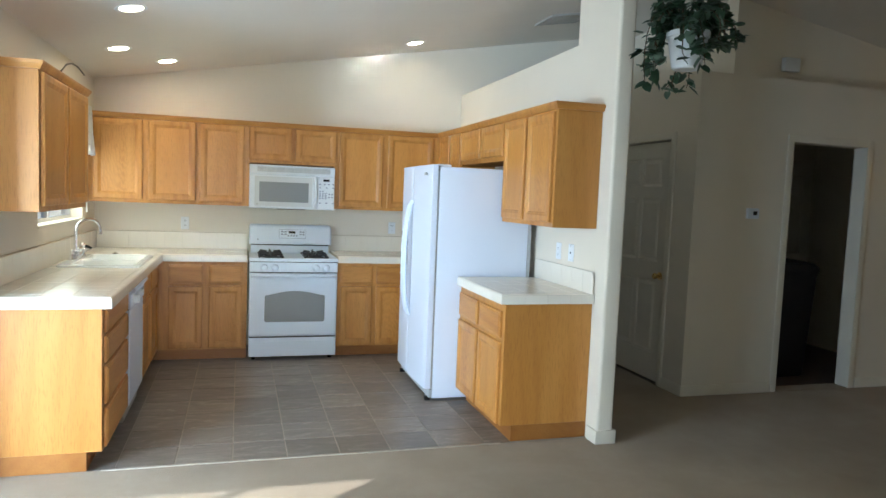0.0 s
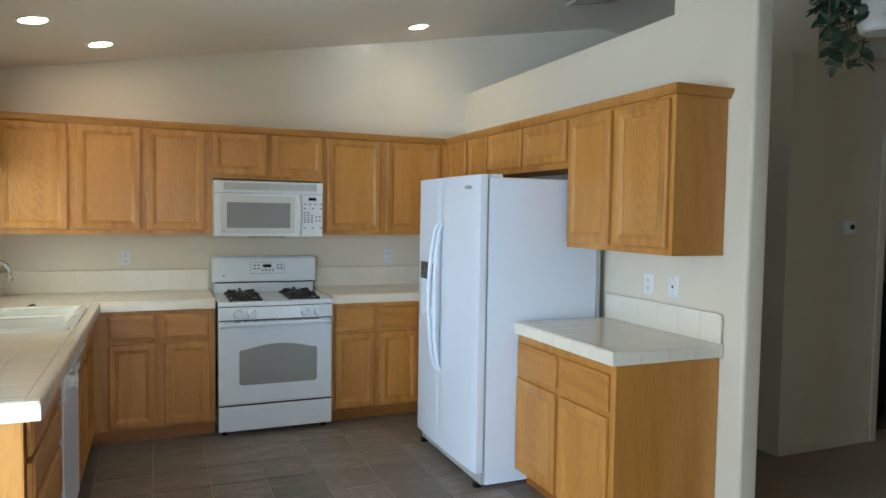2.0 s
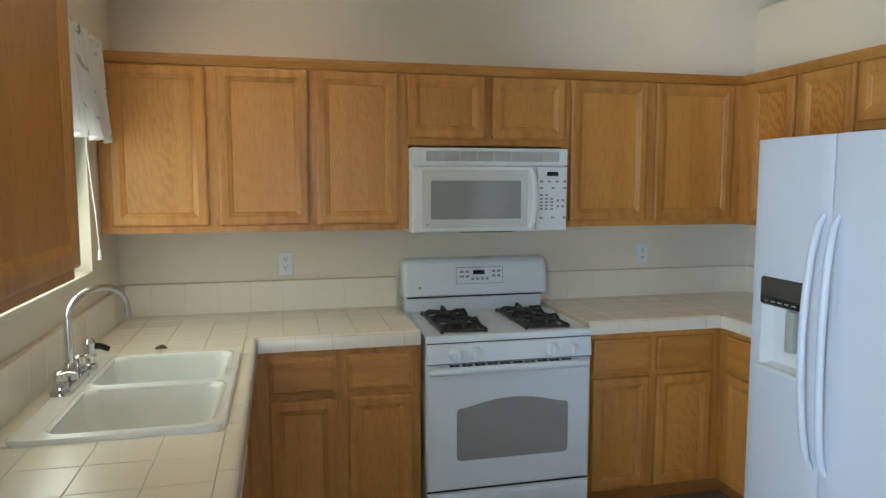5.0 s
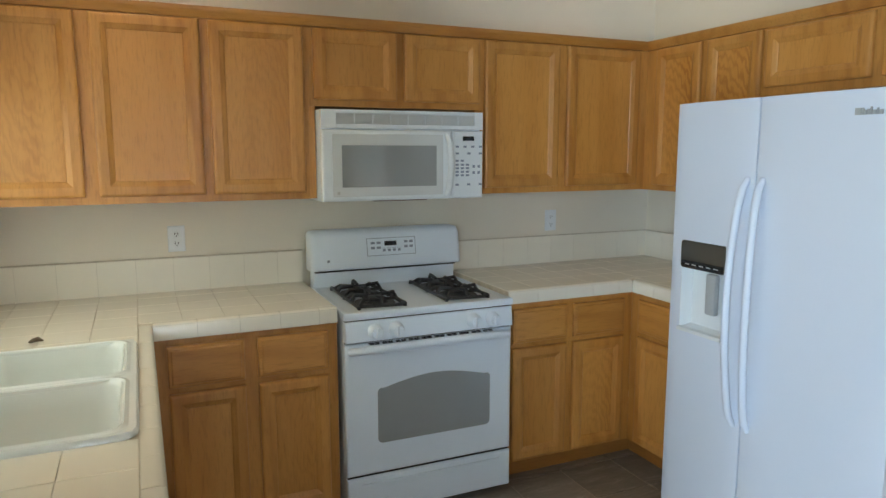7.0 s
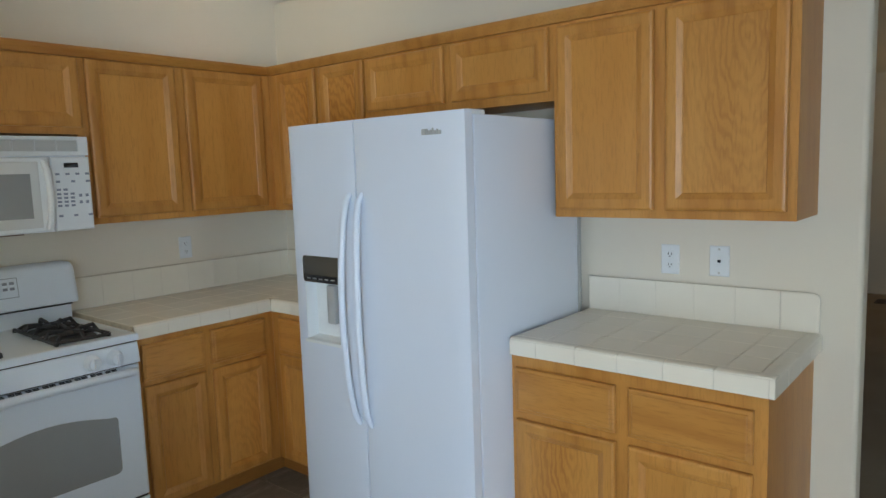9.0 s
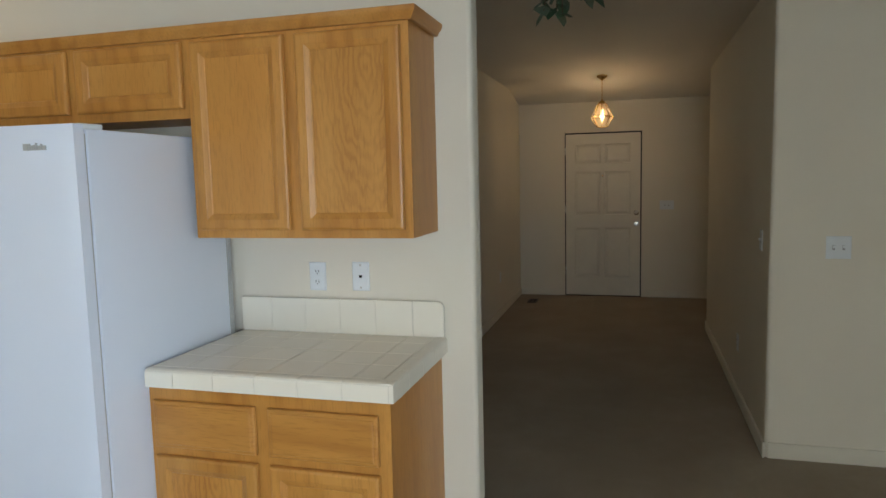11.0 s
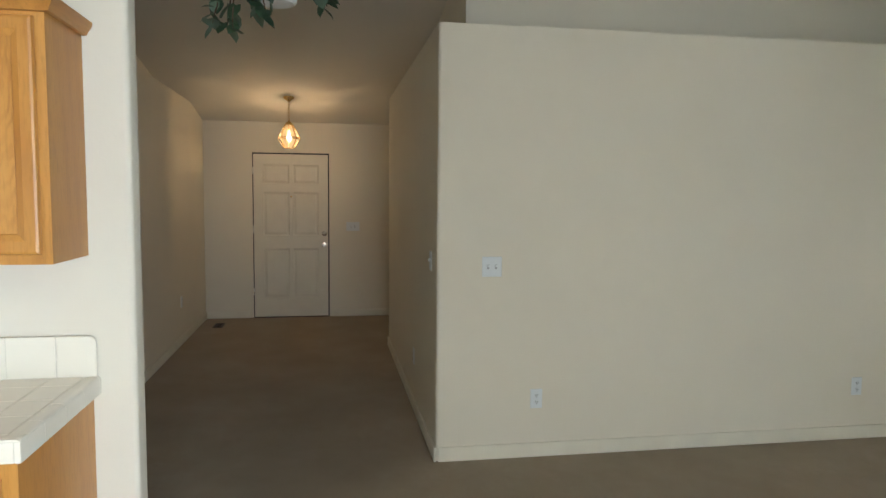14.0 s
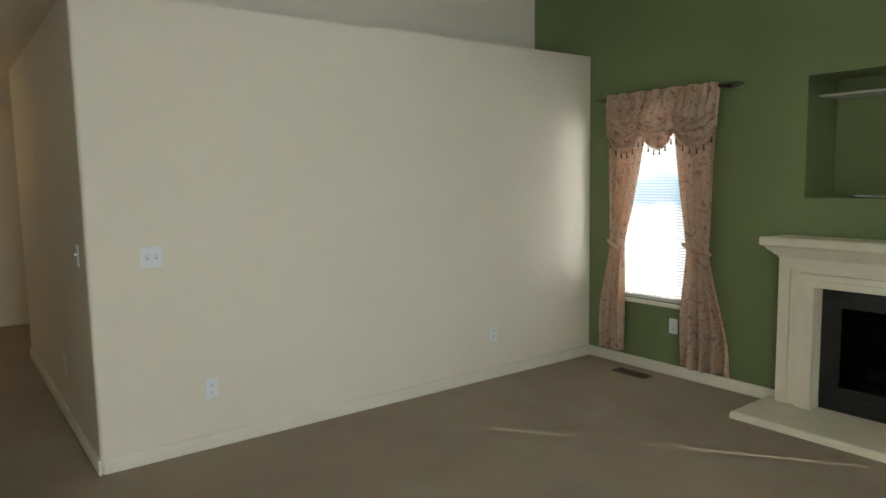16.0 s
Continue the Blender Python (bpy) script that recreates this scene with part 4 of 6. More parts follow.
for k in range(2):
    for zz in (0.110, 0.086):
        box(bm, 0.292 + 0.030 * k, 0.312 + 0.030 * k, -0.0016, -0.0006, zz - 0.006, zz + 0.005)
        box(bm, 0.464 + 0.027 * k, 0.482 + 0.027 * k, -0.0016, -0.0006, zz - 0.006, zz + 0.006)
for k in range(4):
    box(bm, 0.352 + 0.026 * k, 0.366 + 0.026 * k, -0.0016, -0.0006, 0.066, 0.078)
    box(bm, 0.350 + 0.026 * k, 0.368 + 0.026 * k, -0.0014, -0.0006, 0.082, 0.0835)
part("buttons", bm, KEYPRINT, bg, "small grey buttons", pm)
part("clock", boxes((0.362, 0.424, -0.0022, -0.0005, 0.094, 0.116), bev=0.001), BLACKP, bg, "black clock display", pm)
part("badge", boxes((0.075, 0.087, -0.0018, -0.0002, 0.028, 0.040)), KEYPRINT, bg, "small grey badge", pm)


def grate(x, y):
    """One cast-iron grate over a front and a back burner."""
    g = part("grate", bmesh.new(), IRON, top, "black cast-iron grate")
    bm = bmesh.new()
    wx, wy, z = 0.202, 0.435, 0.924
    frame_pts = [(x, y), (x + wx, y), (x + wx, y + wy), (x, y + wy)]
    for (x0, y0), (x1, y1) in zip(frame_pts, frame_pts[1:] + frame_pts[:1]):
        tube(bm, [(x0, y0, z - 0.012), (x1, y1, z - 0.017)], 0.0078, 6)
    tube(bm, [(x, y + wy / 2, z - 0.01), (x + wx, y + wy / 2, z - 0.01)], 0.0075, 6)
    for px, py in frame_pts + [(x, y + wy / 2), (x + wx, y + wy / 2)]:
        tube(bm, [(px, py, 0.899), (px, py, z - 0.01)], 0.008, 6)
    for cyb in (y + wy * 0.25, y + wy * 0.75):
        cxb = x + wx / 2
        for ang in (0, 90, 180, 270):
            dx, dy = math.cos(radians(ang)), math.sin(radians(ang))
            ex, ey = (wx / 2, wy / 4)
            far = (cxb + dx * ex, cyb + dy * ey)
            near = (cxb + dx * 0.030, cyb + dy * 0.030)
            mid = (cxb + dx * ex * 0.85, cyb + dy * ey * 0.85)
            tube(bm, [(far[0], far[1], z - 0.012), (mid[0], mid[1], z + 0.016), (near[0], near[1], z + 0.010)], [0.009, 0.009, 0.0075], 6)
        for ang in (45, 135, 225, 315):
            dx, dy = math.cos(radians(ang)), math.sin(radians(ang))
            tube(bm, [(cxb + dx * 0.048, cyb + dy * 0.048, z - 0.004), (cxb + dx * 0.100, cyb + dy * 0.100, z + 0.004), (cxb + dx * 0.128, cyb + dy * 0.128, z - 0.012)], [0.0065, 0.008, 0.008], 6)
    g.data = mesh_of("grate", bm, IRON)
    for cyb in (y + wy * 0.25, y + wy * 0.75):
        bm = bmesh.new()
        lathe(bm, [(0.092, 0.8995), (0.088, 0.9035), (0.060, 0.905), (0.056, 0.914), (0.050, 0.917), (0.052, 0.921), (0.049, 0.924), (0.03, 0.927), (0, 0.928)], (x + wx / 2, cyb, 0), 20)
        part("burner", bm, IRON, g, "black burner cap")


grate(0.085, 0.078)
grate(0.480, 0.078)

# ---- microwave ----
mw = thing("microwave", "white over-the-range microwave with a grey window", "microwave", pose(1.411, -0.40, 1.331))
W, Hh = 0.756, 0.390
part("body", boxes((0.002, W - 0.002, 0.03, 0.398, 0.0, Hh), bev=0.003), ENAMEL, mw)
vent = part("vent_panel", slab(0.0, W, 0.312, Hh, 0.004, 0.03, "xz", [(0.065, 0.715, 0.330, 0.376)]), PLASTIC, mw)
part("vent_backing", boxes((0.066, 0.714, 0.020, 0.030, 0.331, 0.375)), BISQUE, vent)
for k in range(9):
    part("slat", boxes((0.066, 0.714, 0.006, 0.022, 0.3325 + 0.0048 * k, 0.3325 + 0.0048 * k + 0.0031)), SURROUND, vent, m=Matrix.Identity(4))
for k in range(1, 8):
    part("vent_rib", boxes((0.066 + 0.081 * k - 0.0012, 0.066 + 0.081 * k + 0.0012, 0.0045, 0.02, 0.331, 0.375)), PLASTIC, vent)
bm = bmesh.new()
rings_face(bm, [rect(0.0 + i, 0.598 - i, 0.002 + i, 0.307 - i, y) for i, y in ((0, 0.03), (0, 0.006), (0.004, 0.0), (0.010, -0.002))])
md = part("door", bm, PLASTIC, mw)
bm = bmesh.new()
rings_face(bm, [rect(0.045 + i, 0.553 - i, 0.022 + i, 0.288 - i, y) for i, y in ((0, -0.001), (0.0, -0.004), (0.003, -0.005))])
part("window_frame", bm, SURROUND, md, "pale grey window surround")
bm = bmesh.new()
rings_face(bm, [rect(0.085 + i, 0.520 - i, 0.062 + i, 0.240 - i, y) for i, y in ((0, -0.004), (0, -0.0058), (0.002, -0.006))])
part("window", bm, MWGLASS, md, "grey glossy window")
bm = bmesh.new()
tube(bm, [(0.572, 0.0, 0.018), (0.576, -0.024, 0.05), (0.582, -0.032, 0.15), (0.578, -0.026, 0.25), (0.572, 0.0, 0.292)], [0.010, 0.013, 0.014, 0.013, 0.010], 10)
part("handle", bm, PLASTIC, md)
bm = bmesh.new()
rings_face(bm, [rect(0.602 + i, W - i, 0.002 + i, 0.307 - i, y) for i, y in ((0, 0.03), (0, 0.006), (0.004, 0.0), (0.008, -0.001))])
cpn = part("control_panel", bm, PLASTIC, mw)
part("display", boxes((0.652, 0.708, -0.0035, -0.0005, 0.262, 0.282), bev=0.001), BLACKP, cpn, "black clock display")
for row, (z, cols) in enumerate(((0.236, 4), (0.205, 3), (0.172, 2), (0.154, 3), (0.138, 3), (0.122, 3), (0.106, 3), (0.064, 3))):
    for k in range(cols):
        x = 0.624 + k * ((0.118 if cols < 4 else 0.118) / max(2, cols - 1) if row not in (2, 3, 4, 5, 6) else 0.026)
        part("button", boxes((x - 0.008, x + 0.008, -0.0022, -0.0006, z - 0.0045, z + 0.0045)), KEYPRINT, cpn)
for k, (x, z) in enumerate(((0.708, 0.146), (0.734, 0.146), (0.708, 0.118), (0.734, 0.118))):
    part("button", boxes((x - 0.006, x + 0.006, -0.0022, -0.0006, z - 0.006, z + 0.006)), KEYPRINT, cpn)
part("badge", boxes((0.062, 0.074, -0.0062, -0.004, 0.032, 0.044)), VENTM, md, "small grey badge")
part("underside_lamp", boxes((0.25, 0.50, 0.06, 0.30, -0.006, 0.0)), DARKWOOD, mw, "dark underside filter")

# ---- refrigerator ----
fr = thing("refrigerator", "white side-by-side refrigerator with an ice and water dispenser", "refrigerator", pose(2.632, -1.132, 0, 0, 0, RIGHT))
W = 0.908
part("case", boxes((0.004, W - 0.004, 0.075, 0.775, 0.02, 1.715), bev=0.006), FRIDGEW, fr)
part("gasket", boxes((0.012, W - 0.012, 0.058, 0.078, 0.09, 1.70)), BISQUE, fr, "grey door gasket")
part("kick_grille", boxes((0.01, W - 0.01, 0.05, 0.075, 0.025, 0.085), bev=0.003), BISQUE, fr, "pale grey base grille")
for fx in (0.03, W - 0.07):
    part("foot", boxes((fx, fx + 0.04, 0.03, 0.07, 0.0, 0.03), bev=0.004), BLACKP, fr)
for fx in (0.10, W - 0.15):
    part("back_foot", boxes((fx, fx + 0.04, 0.70, 0.74, 0.0, 0.021)), BLACKP, fr)


def curved_door(x0, x1, z0, z1, hole=None):
    """A door whose front bows out a little across the pair of doors."""
    bm = bmesh.new()
    n = 14
    us = sorted({x0 + (x1 - x0) * k / n for k in range(n + 1)} | ({hole[0], hole[1]} if hole else set()))
    vs = sorted({z0, z1} | ({hole[2], hole[3]} if hole else set()))
    cells(bm, us, vs, lambda u, v: not (hole and hole[0] < u < hole[1] and hole[2] < v < hole[3]), 0.0, 0.058, "xz")
    for v in bm.verts:
        if v.co.y < 0.01:
            s = abs(v.co.x - W / 2) / (W / 2)
            edge = min(abs(v.co.x - x0), abs(v.co.x - x1))
            v.co.y = 0.012 * s ** 2.2 + (0.006 if edge < 1e-4 else 0.0)
    return bm


DW = (0.062, 0.288, 0.850, 1.205)
fd = part("freezer_door", curved_door(0.0, 0.391, 0.095, 1.727, DW), FRIDGEW, fr)
rd = part("fridge_door", curved_door(0.398, W, 0.095, 1.727), FRIDGEW, fr)
bm = bmesh.new()
x0, x1, z0, z1 = DW
rings_face(bm, [rect(x0 - 0.002, x1 + 0.002, z0 - 0.002, 1.098, 0.010), rect(x0 + 0.004, x1 - 0.004, z0 + 0.006, 1.095, 0.008), rect(x0 + 0.016, x1 - 0.016, z0 + 0.02, 1.09, 0.055)])
part("dispenser_recess", bm, PLASTIC, fd, "white dispenser recess")
part("dispenser_tray", boxes((x0 + 0.002, x1 - 0.002, -0.006, 0.05, z0 - 0.004, z0 + 0.010), bev=0.003), PLASTIC, fd)
bm = bmesh.new()
rings_face(bm, [[(p[0], y, p[1]) for p in rrect((x0 + x1) / 2, (1.097 + z1) / 2, (x1 - x0) / 2 - i, (z1 - 1.097) / 2 - i, 0.014, 0)] for i, y in ((0.0, 0.05), (0.0, 0.004), (0.002, 0.001), (0.005, 0.0))])
dd = part("dispenser_display", bm, DISPLAYBROWN, fd, "glossy dispenser display with a brownish reflection in its colour")
part("touch_strip", boxes((x0 + 0.008, x1 - 0.008, -0.0014, 0.002, 1.101, 1.128), bev=0.0008), BLACKP, dd, "black touch strip")
bm = bmesh.new()
for k in range(5):
    box(bm, 0.09 + 0.036 * k, 0.112 + 0.036 * k, -0.0018, -0.001, 1.112, 1.116)
part("display_marks", bm, BISQUE, fd, "faint grey touch marks")
part("paddle", boxes((0.185, 0.232, 0.014, 0.040, 0.930, 1.088), bev=0.008), BISQUE, fd, "grey dispenser paddle")
for hxx, own in ((0.352, fd), (0.438, rd)):
    bm = bmesh.new()
    pts, rs = [], []
    for k in range(25):
        s = k / 24
        z = 0.555 + 0.90 * s
        out = math.sin(math.pi * s) ** 0.45
        pts.append((hxx + (0.012 if own is fd else -0.012) * (1 - math.sin(math.pi * s)) * 0.9, 0.004 - 0.058 * out, z))
        rs.append(0.0135 if 0 < k < 24 else 0.011)
    tube(bm, pts, rs, 12)
    part("handle", bm, FRIDGEW, own, "long bowed white handle")
bm = bmesh.new()
for k, (a, b, h) in enumerate(((0.000, 0.018, 0.020), (0.021, 0.026, 0.020), (0.029, 0.034, 0.014), (0.037, 0.043, 0.016), (0.046, 0.050, 0.022), (0.053, 0.062, 0.013), (0.065, 0.069, 0.018), (0.072, 0.082, 0.013))):
    box(bm, 0.735 + a, 0.735 + b, 0.001, 0.010, 1.652, 1.652 + h)
part("badge", bm, BISQUE, rd, "grey metal badge")
part("hinge_cover", boxes((W - 0.12, W - 0.02, 0.06, 0.16, 1.716, 1.733), bev=0.004), PLASTIC, fr)
part("hinge_cover", boxes((0.02, 0.12, 0.06, 0.16, 1.716, 1.733), bev=0.004), PLASTIC, fr)
part("back_panel", boxes((0.03, W - 0.002, 0.776, 0.80, 0.05, 1.69)), BISQUE, fr, "grey back panel")

# ---- dishwasher ----
dw = thing("dishwasher", "white built-in dishwasher under the counter", "dishwasher", pose(0.668, -2.168, 0, 0, 0, LEFT))
part("body", boxes((0.002, 0.606, 0.02, 0.58, 0.0, 0.862)), BISQUE, dw)
bm = bmesh.new()
rings_face(bm, [rect(0.004 + i, 0.604 - i, 0.105 + i, 0.715 - i, y) for i, y in ((0, 0.02), (0, -0.012), (0.005, -0.018))])
part("door", bm, FRIDGEW, dw)
bm = bmesh.new()
rings_face(bm, [rect(0.004 + i, 0.604 - i, 0.722 + i, 0.860 - i, y) for i, y in ((0, 0.02), (0, -0.018), (0.005, -0.026))])
dp = part("control_panel", bm, FRIDGEW, dw)
bm = bmesh.new()
prof = [(-0.020, 0.820), (-0.046, 0.826), (-0.052, 0.840), (-0.046, 0.856), (-0.020, 0.861)]
ends = [[bm.verts.new((x, y, z)) for y, z in prof] for x in (0.006, 0.602)]
for k in range(len(prof)):
    bm.faces.new((ends[0][k], ends[1][k], ends[1][(k + 1) % len(prof)], ends[0][(k + 1) % len(prof)]))
bm.faces.new(ends[0])
bm.faces.new(ends[1])
part("hand_lip", bm, FRIDGEW, dp, "rounded white pull lip")
part("latch", boxes((0.24, 0.37, -0.044, -0.025, 0.770, 0.800), bev=0.006), PLASTIC, dp)
bm = bmesh.new()
lathe(bm, [(0, 0.030), (0.020, 0.030), (0.026, 0.022), (0.029, 0.004), (0.036, 0.002), (0.037, 0.0)], seg=24)
box(bm, -0.006, 0.006, -0.026, 0.026, 0.026, 0.040, 0.003, 1)
part("dial", bm, PLASTIC, dp, "white timer dial", pose(0.10, -0.026, 0.772) @ pose(0, 0, 0, 90, 0, 0))
for k in range(4):
    part("button", boxes((0.44 + 0.034 * k, 0.466 + 0.034 * k, -0.031, -0.0255, 0.772, 0.790), bev=0.002), BISQUE, dp)
part("seam", boxes((0.006, 0.602, -0.012, 0.018, 0.714, 0.7225)), BLACKP, dw, "dark seam under the control panel")
part("toe_panel", boxes((0.004, 0.604, 0.04, 0.06, 0.0, 0.10)), FRIDGEW, dw)


# ---- outlets and switches ----
def wall_plate(m, label, kind, w=0.072, h=0.116):
    """Duplex outlet, rocker or toggle plate; local -y looks into the room."""
    th = thing("outlet" if kind in ("duplex", "jack") else "light_switch", label, "outlet" if kind in ("duplex", "jack") else "switch", m, "wall plates")
    bm = bmesh.new()
    rings_face(bm, [rect(-w / 2 + i, w / 2 - i, -h / 2 + i, h / 2 - i, y) for i, y in ((0, 0.0), (0, -0.003), (0.003, -0.006))])
    pl = part("plate", bm, PLASTIC, th)
    if kind == "duplex":
        for s in (-1, 1):
            bm = bmesh.new()
            rings_face(bm, [[(x, y, z + s * 0.021) for x, z in ((-0.014 + i, -0.016 + i), (0.014 - i, -0.016 + i), (0.017 - i, 0), (0.014 - i, 0.016 - i), (-0.014 + i, 0.016 - i), (-0.017 + i, 0))] for i, y in ((0, -0.005), (0, -0.0075), (0.001, -0.008))])
            part("socket", bm, PLASTIC, pl)
            part("slot", boxes((-0.0075, -0.005, -0.0085, -0.0078, s * 0.021 - 0.003, s * 0.021 + 0.007), (0.005, 0.0075, -0.0085, -0.0078, s * 0.021 - 0.003, s * 0.021 + 0.006), (-0.002, 0.002, -0.0085, -0.0078, s * 0.021 - 0.011, s * 0.021 - 0.007)), BLACKP, pl, "dark slots")
    elif kind == "jack":
        part("jack", boxes((-0.006, 0.006, -0.0075, -0.0058, -0.005, 0.005)), BLACKP, pl, "dark jack")
        for s in (-1, 1):
            part("screw", boxes((-0.004, 0.004, -0.0072, -0.0058, s * 0.045 - 0.004, s * 0.045 + 0.004)), VENTM, pl)
    else:
        n = 2 if kind == "toggle2" else 1
        for k in range(n):
            x = (k - (n - 1) / 2) * 0.046
            part("toggle", boxes((x - 0.005, x + 0.005, -0.016, -0.0055, -0.002, 0.012), bev=0.002), PLASTIC, pl)
            part("slot", boxes((x - 0.0065, x + 0.0065, -0.0068, -0.0058, -0.013, 0.013)), BISQUE, pl)
    return th


wall_plate(pose(0.845, 0.010, 1.160), "white duplex outlet above the tiled backsplash", "duplex")
wall_plate(pose(2.807, 0.010, 1.162), "white duplex outlet above the tiled backsplash", "duplex")
wall_plate(pose(3.490, -2.399, 1.154, 0, 0, RIGHT), "white duplex outlet beside the refrigerator", "duplex")
wall_plate(pose(3.490, -2.587, 1.157, 0, 0, RIGHT), "white phone jack plate beside an outlet", "jack")
wall_plate(pose(4.850, -4.640, 1.139, 0, 0, RIGHT), "white double light switch near the wall corner", "toggle2", 0.116, 0.116)
wall_plate(pose(4.850, -4.921, 0.351, 0, 0, RIGHT), "white duplex outlet low on the blank wall", "duplex")
wall_plate(pose(4.850, -7.064, 0.344, 0, 0, RIGHT), "white duplex outlet low on the blank wall", "duplex")
wall_plate(pose(5.095, -4.320, 1.153, 0, 0, 180), "white light switch in the hall", "toggle")
wall_plate(pose(5.886, -4.320, 0.38, 0, 0, 180), "white outlet low in the hall", "duplex")
wall_plate(pose(8.307, -2.220, 0.428), "white outlet low in the hall", "duplex")
wall_plate(pose(9.710, -4.014, 1.138, 0, 0, RIGHT), "wide white switch plate beside the front door", "toggle2", 0.165, 0.11)
wall_plate(pose(4.017, -8.150, 0.383, 0, 0, 180), "white duplex outlet below the window", "duplex")


# ---- doors ----
def panel_door(name, label, m, w, h, mat, knob_x=None, knob_mat=None, deadbolt=False, peep=False, kind=""):
    """Six-panel door; local front faces -y."""
    th = thing(name, label, "door", m, "", kind)
    sx = [(0.115 * w / 0.91 + 0.0, 0.435 * w / 0.91), (0.475 * w / 0.91, 0.795 * w / 0.91)]
    sz = [(0.24, 0.86), (1.02, 1.56), (1.66, 1.90)]
    holes = [(a, b, c, d) for a, b in sx for c, d in sz]
    leaf = part("leaf", slab(0, w, 0.006, h, 0.0, 0.04, "xz", holes), mat, th)
    for a, b, c, d in holes:
        bm = bmesh.new()
        rings_face(bm, [rect(a + i, b - i, c + i, d - i, y) for i, y in ((0, 0.0), (0.010, 0.010), (0.022, 0.011), (0.045, 0.003))])
        part("panel", bm, mat, leaf)
    if knob_x is not None:
        bm = bmesh.new()
        lathe(bm, [(0, 0.062), (0.022, 0.060), (0.028, 0.048), (0.022, 0.034), (0.011, 0.026), (0.011, 0.010), (0.032, 0.008), (0.033, 0.0)], seg=20)
        part("knob", bm, knob_mat, leaf, m=pose(knob_x, 0, 0.905) @ pose(0, 0, 0, 90))
    if deadbolt:
        bm = bmesh.new()
        lathe(bm, [(0, 0.022), (0.020, 0.020), (0.032, 0.012), (0.034, 0.0)], seg=20)
        box(bm, -0.004, 0.004, -0.016, 0.016, 0.018, 0.034, 0.002, 1)
        part("deadbolt", bm, NICKEL, leaf, "bright nickel deadbolt", pose(knob_x, 0, 1.047) @ pose(0, 0, 0, 90))
    if peep:
        bm = bmesh.new()
        lathe(bm, [(0, 0.006), (0.008, 0.005), (0.010, 0.0)], seg=14)
        part("peephole", bm, BRASS, leaf, m=pose(w / 2, 0, 1.505) @ pose(0, 0, 0, 90))
    return th


fdr = panel_door("door_1", "closed off-white six-panel front door with a nickel knob", pose(9.722, -2.803, 0, 0, 0, RIGHT), 0.902, 2.026, DOORP, 0.856, NICKEL, True, True, "structure")
part("threshold", boxes((-0.006, 0.918, -0.03, 0.05, 0.0, 0.010)), DARKVENT, fdr, "dark metal threshold")
# shade in the gap round the leaf, put in as black strips
part("weather_gap", boxes((-0.0125, 0.9185, 0.006, 0.05, 2.027, 2.0445), (-0.0125, -0.001, 0.006, 0.05, 0.01, 2.027), (0.903, 0.9185, 0.006, 0.05, 0.01, 2.027)), SOOT, fdr, "black strips for shade round the door")
part("backing", boxes((-0.006, 0.918, 0.05, 0.12, 0.0, 2.045)), DARKVENT, fdr)
for hz in (0.28, 1.05, 1.78):
    part("hinge", boxes((-0.010, 0.004, -0.006, 0.004, hz, hz + 0.09), bev=0.002), NICKEL, fdr)
cdr = panel_door("door_2", "closed off-white six-panel closet door", pose(4.735, -1.035, 0, 0, 0, RIGHT), 0.80, 2.03, DOORP, 0.755, BRASS, kind="structure")


def casing(m, w, h, mat, label):
    th = thing("door_casing", label, "", m, "", "structure")
    for x0, x1, z0, z1 in ((-0.058, 0.0, 0.0, h + 0.058), (w, w + 0.058, 0.0, h + 0.058), (0.0, w, h, h + 0.058)):
        bm = bmesh.new()
        box(bm, x0, x1, -0.014, 0.0, z0, z1, 0.004)
        part("casing_board", bm, mat, th)


casing(pose(4.70, CL[1], 0, 0, 0, RIGHT), CL[1] - CL[0], 2.04, TRIM, "painted closet door casing")
casing(pose(5.605, -2.22, 0), 0.755, 2.05, TRIM, "painted laundry door casing")

# ---- laundry room behind the open doorway ----
setting("wall_laundry_back", slab(4.82, 7.6, -0.1, 2.44, -0.55, -0.45, "xz"), PAINT, "dim laundry room back wall")
setting("wall_laundry_side", slab(-2.10, -0.55, -0.1, 2.44, 7.5, 7.6, "yz"), PAINT, "dim laundry room side wall")
setting("wall_laundry_near", slab(-2.10, -0.55, -0.1, 2.44, 5.45, 5.55, "yz"), PAINT, "dim laundry room side wall")
setting("floor_laundry", slab(5.56, 7.49, -2.09, -0.56, 0.0005, 0.006, "xy"), DARKLINO, "dark brown vinyl laundry floor")
setting("threshold_laundry", slab(5.607, 6.358, -2.225, -2.088, -0.004, 0.005, "xy"), CARPET, "carpet in the laundry doorway")
hr = thing("hook_rail", "small dark wooden hook rail on the laundry wall", "hook rail", pose(6.24, -0.55, 1.58))
part("rail", boxes((0.0, 0.27, -0.018, 0.0, -0.02, 0.02), bev=0.004), DARKWOOD, hr)
for k in range(4):
    bm = bmesh.new()
    tube(bm, [(0.04 + 0.063 * k, -0.016, 0.0), (0.04 + 0.063 * k, -0.04, -0.012), (0.04 + 0.063 * k, -0.045, 0.006)], 0.004, 6)
    part("hook", bm, WIRE, hr)
panel_door("door_3", "off-white door with brass locks at the back of the laundry", pose(6.62, -0.60, 0.006), 0.80, 2.02, DOORP, 0.06, BRASS, True, kind="structure")
unit("laundry_cabinet", "dark oak wall cabinet in the laundry", pose(5.60, -0.90, 0, 0, 0, BACK), 0.75, 0.34, 1.45, 2.10, [(0.02, 1.47, 0.345, 0.60), (0.385, 1.47, 0.345, 0.60)], group="laundry cabinets")
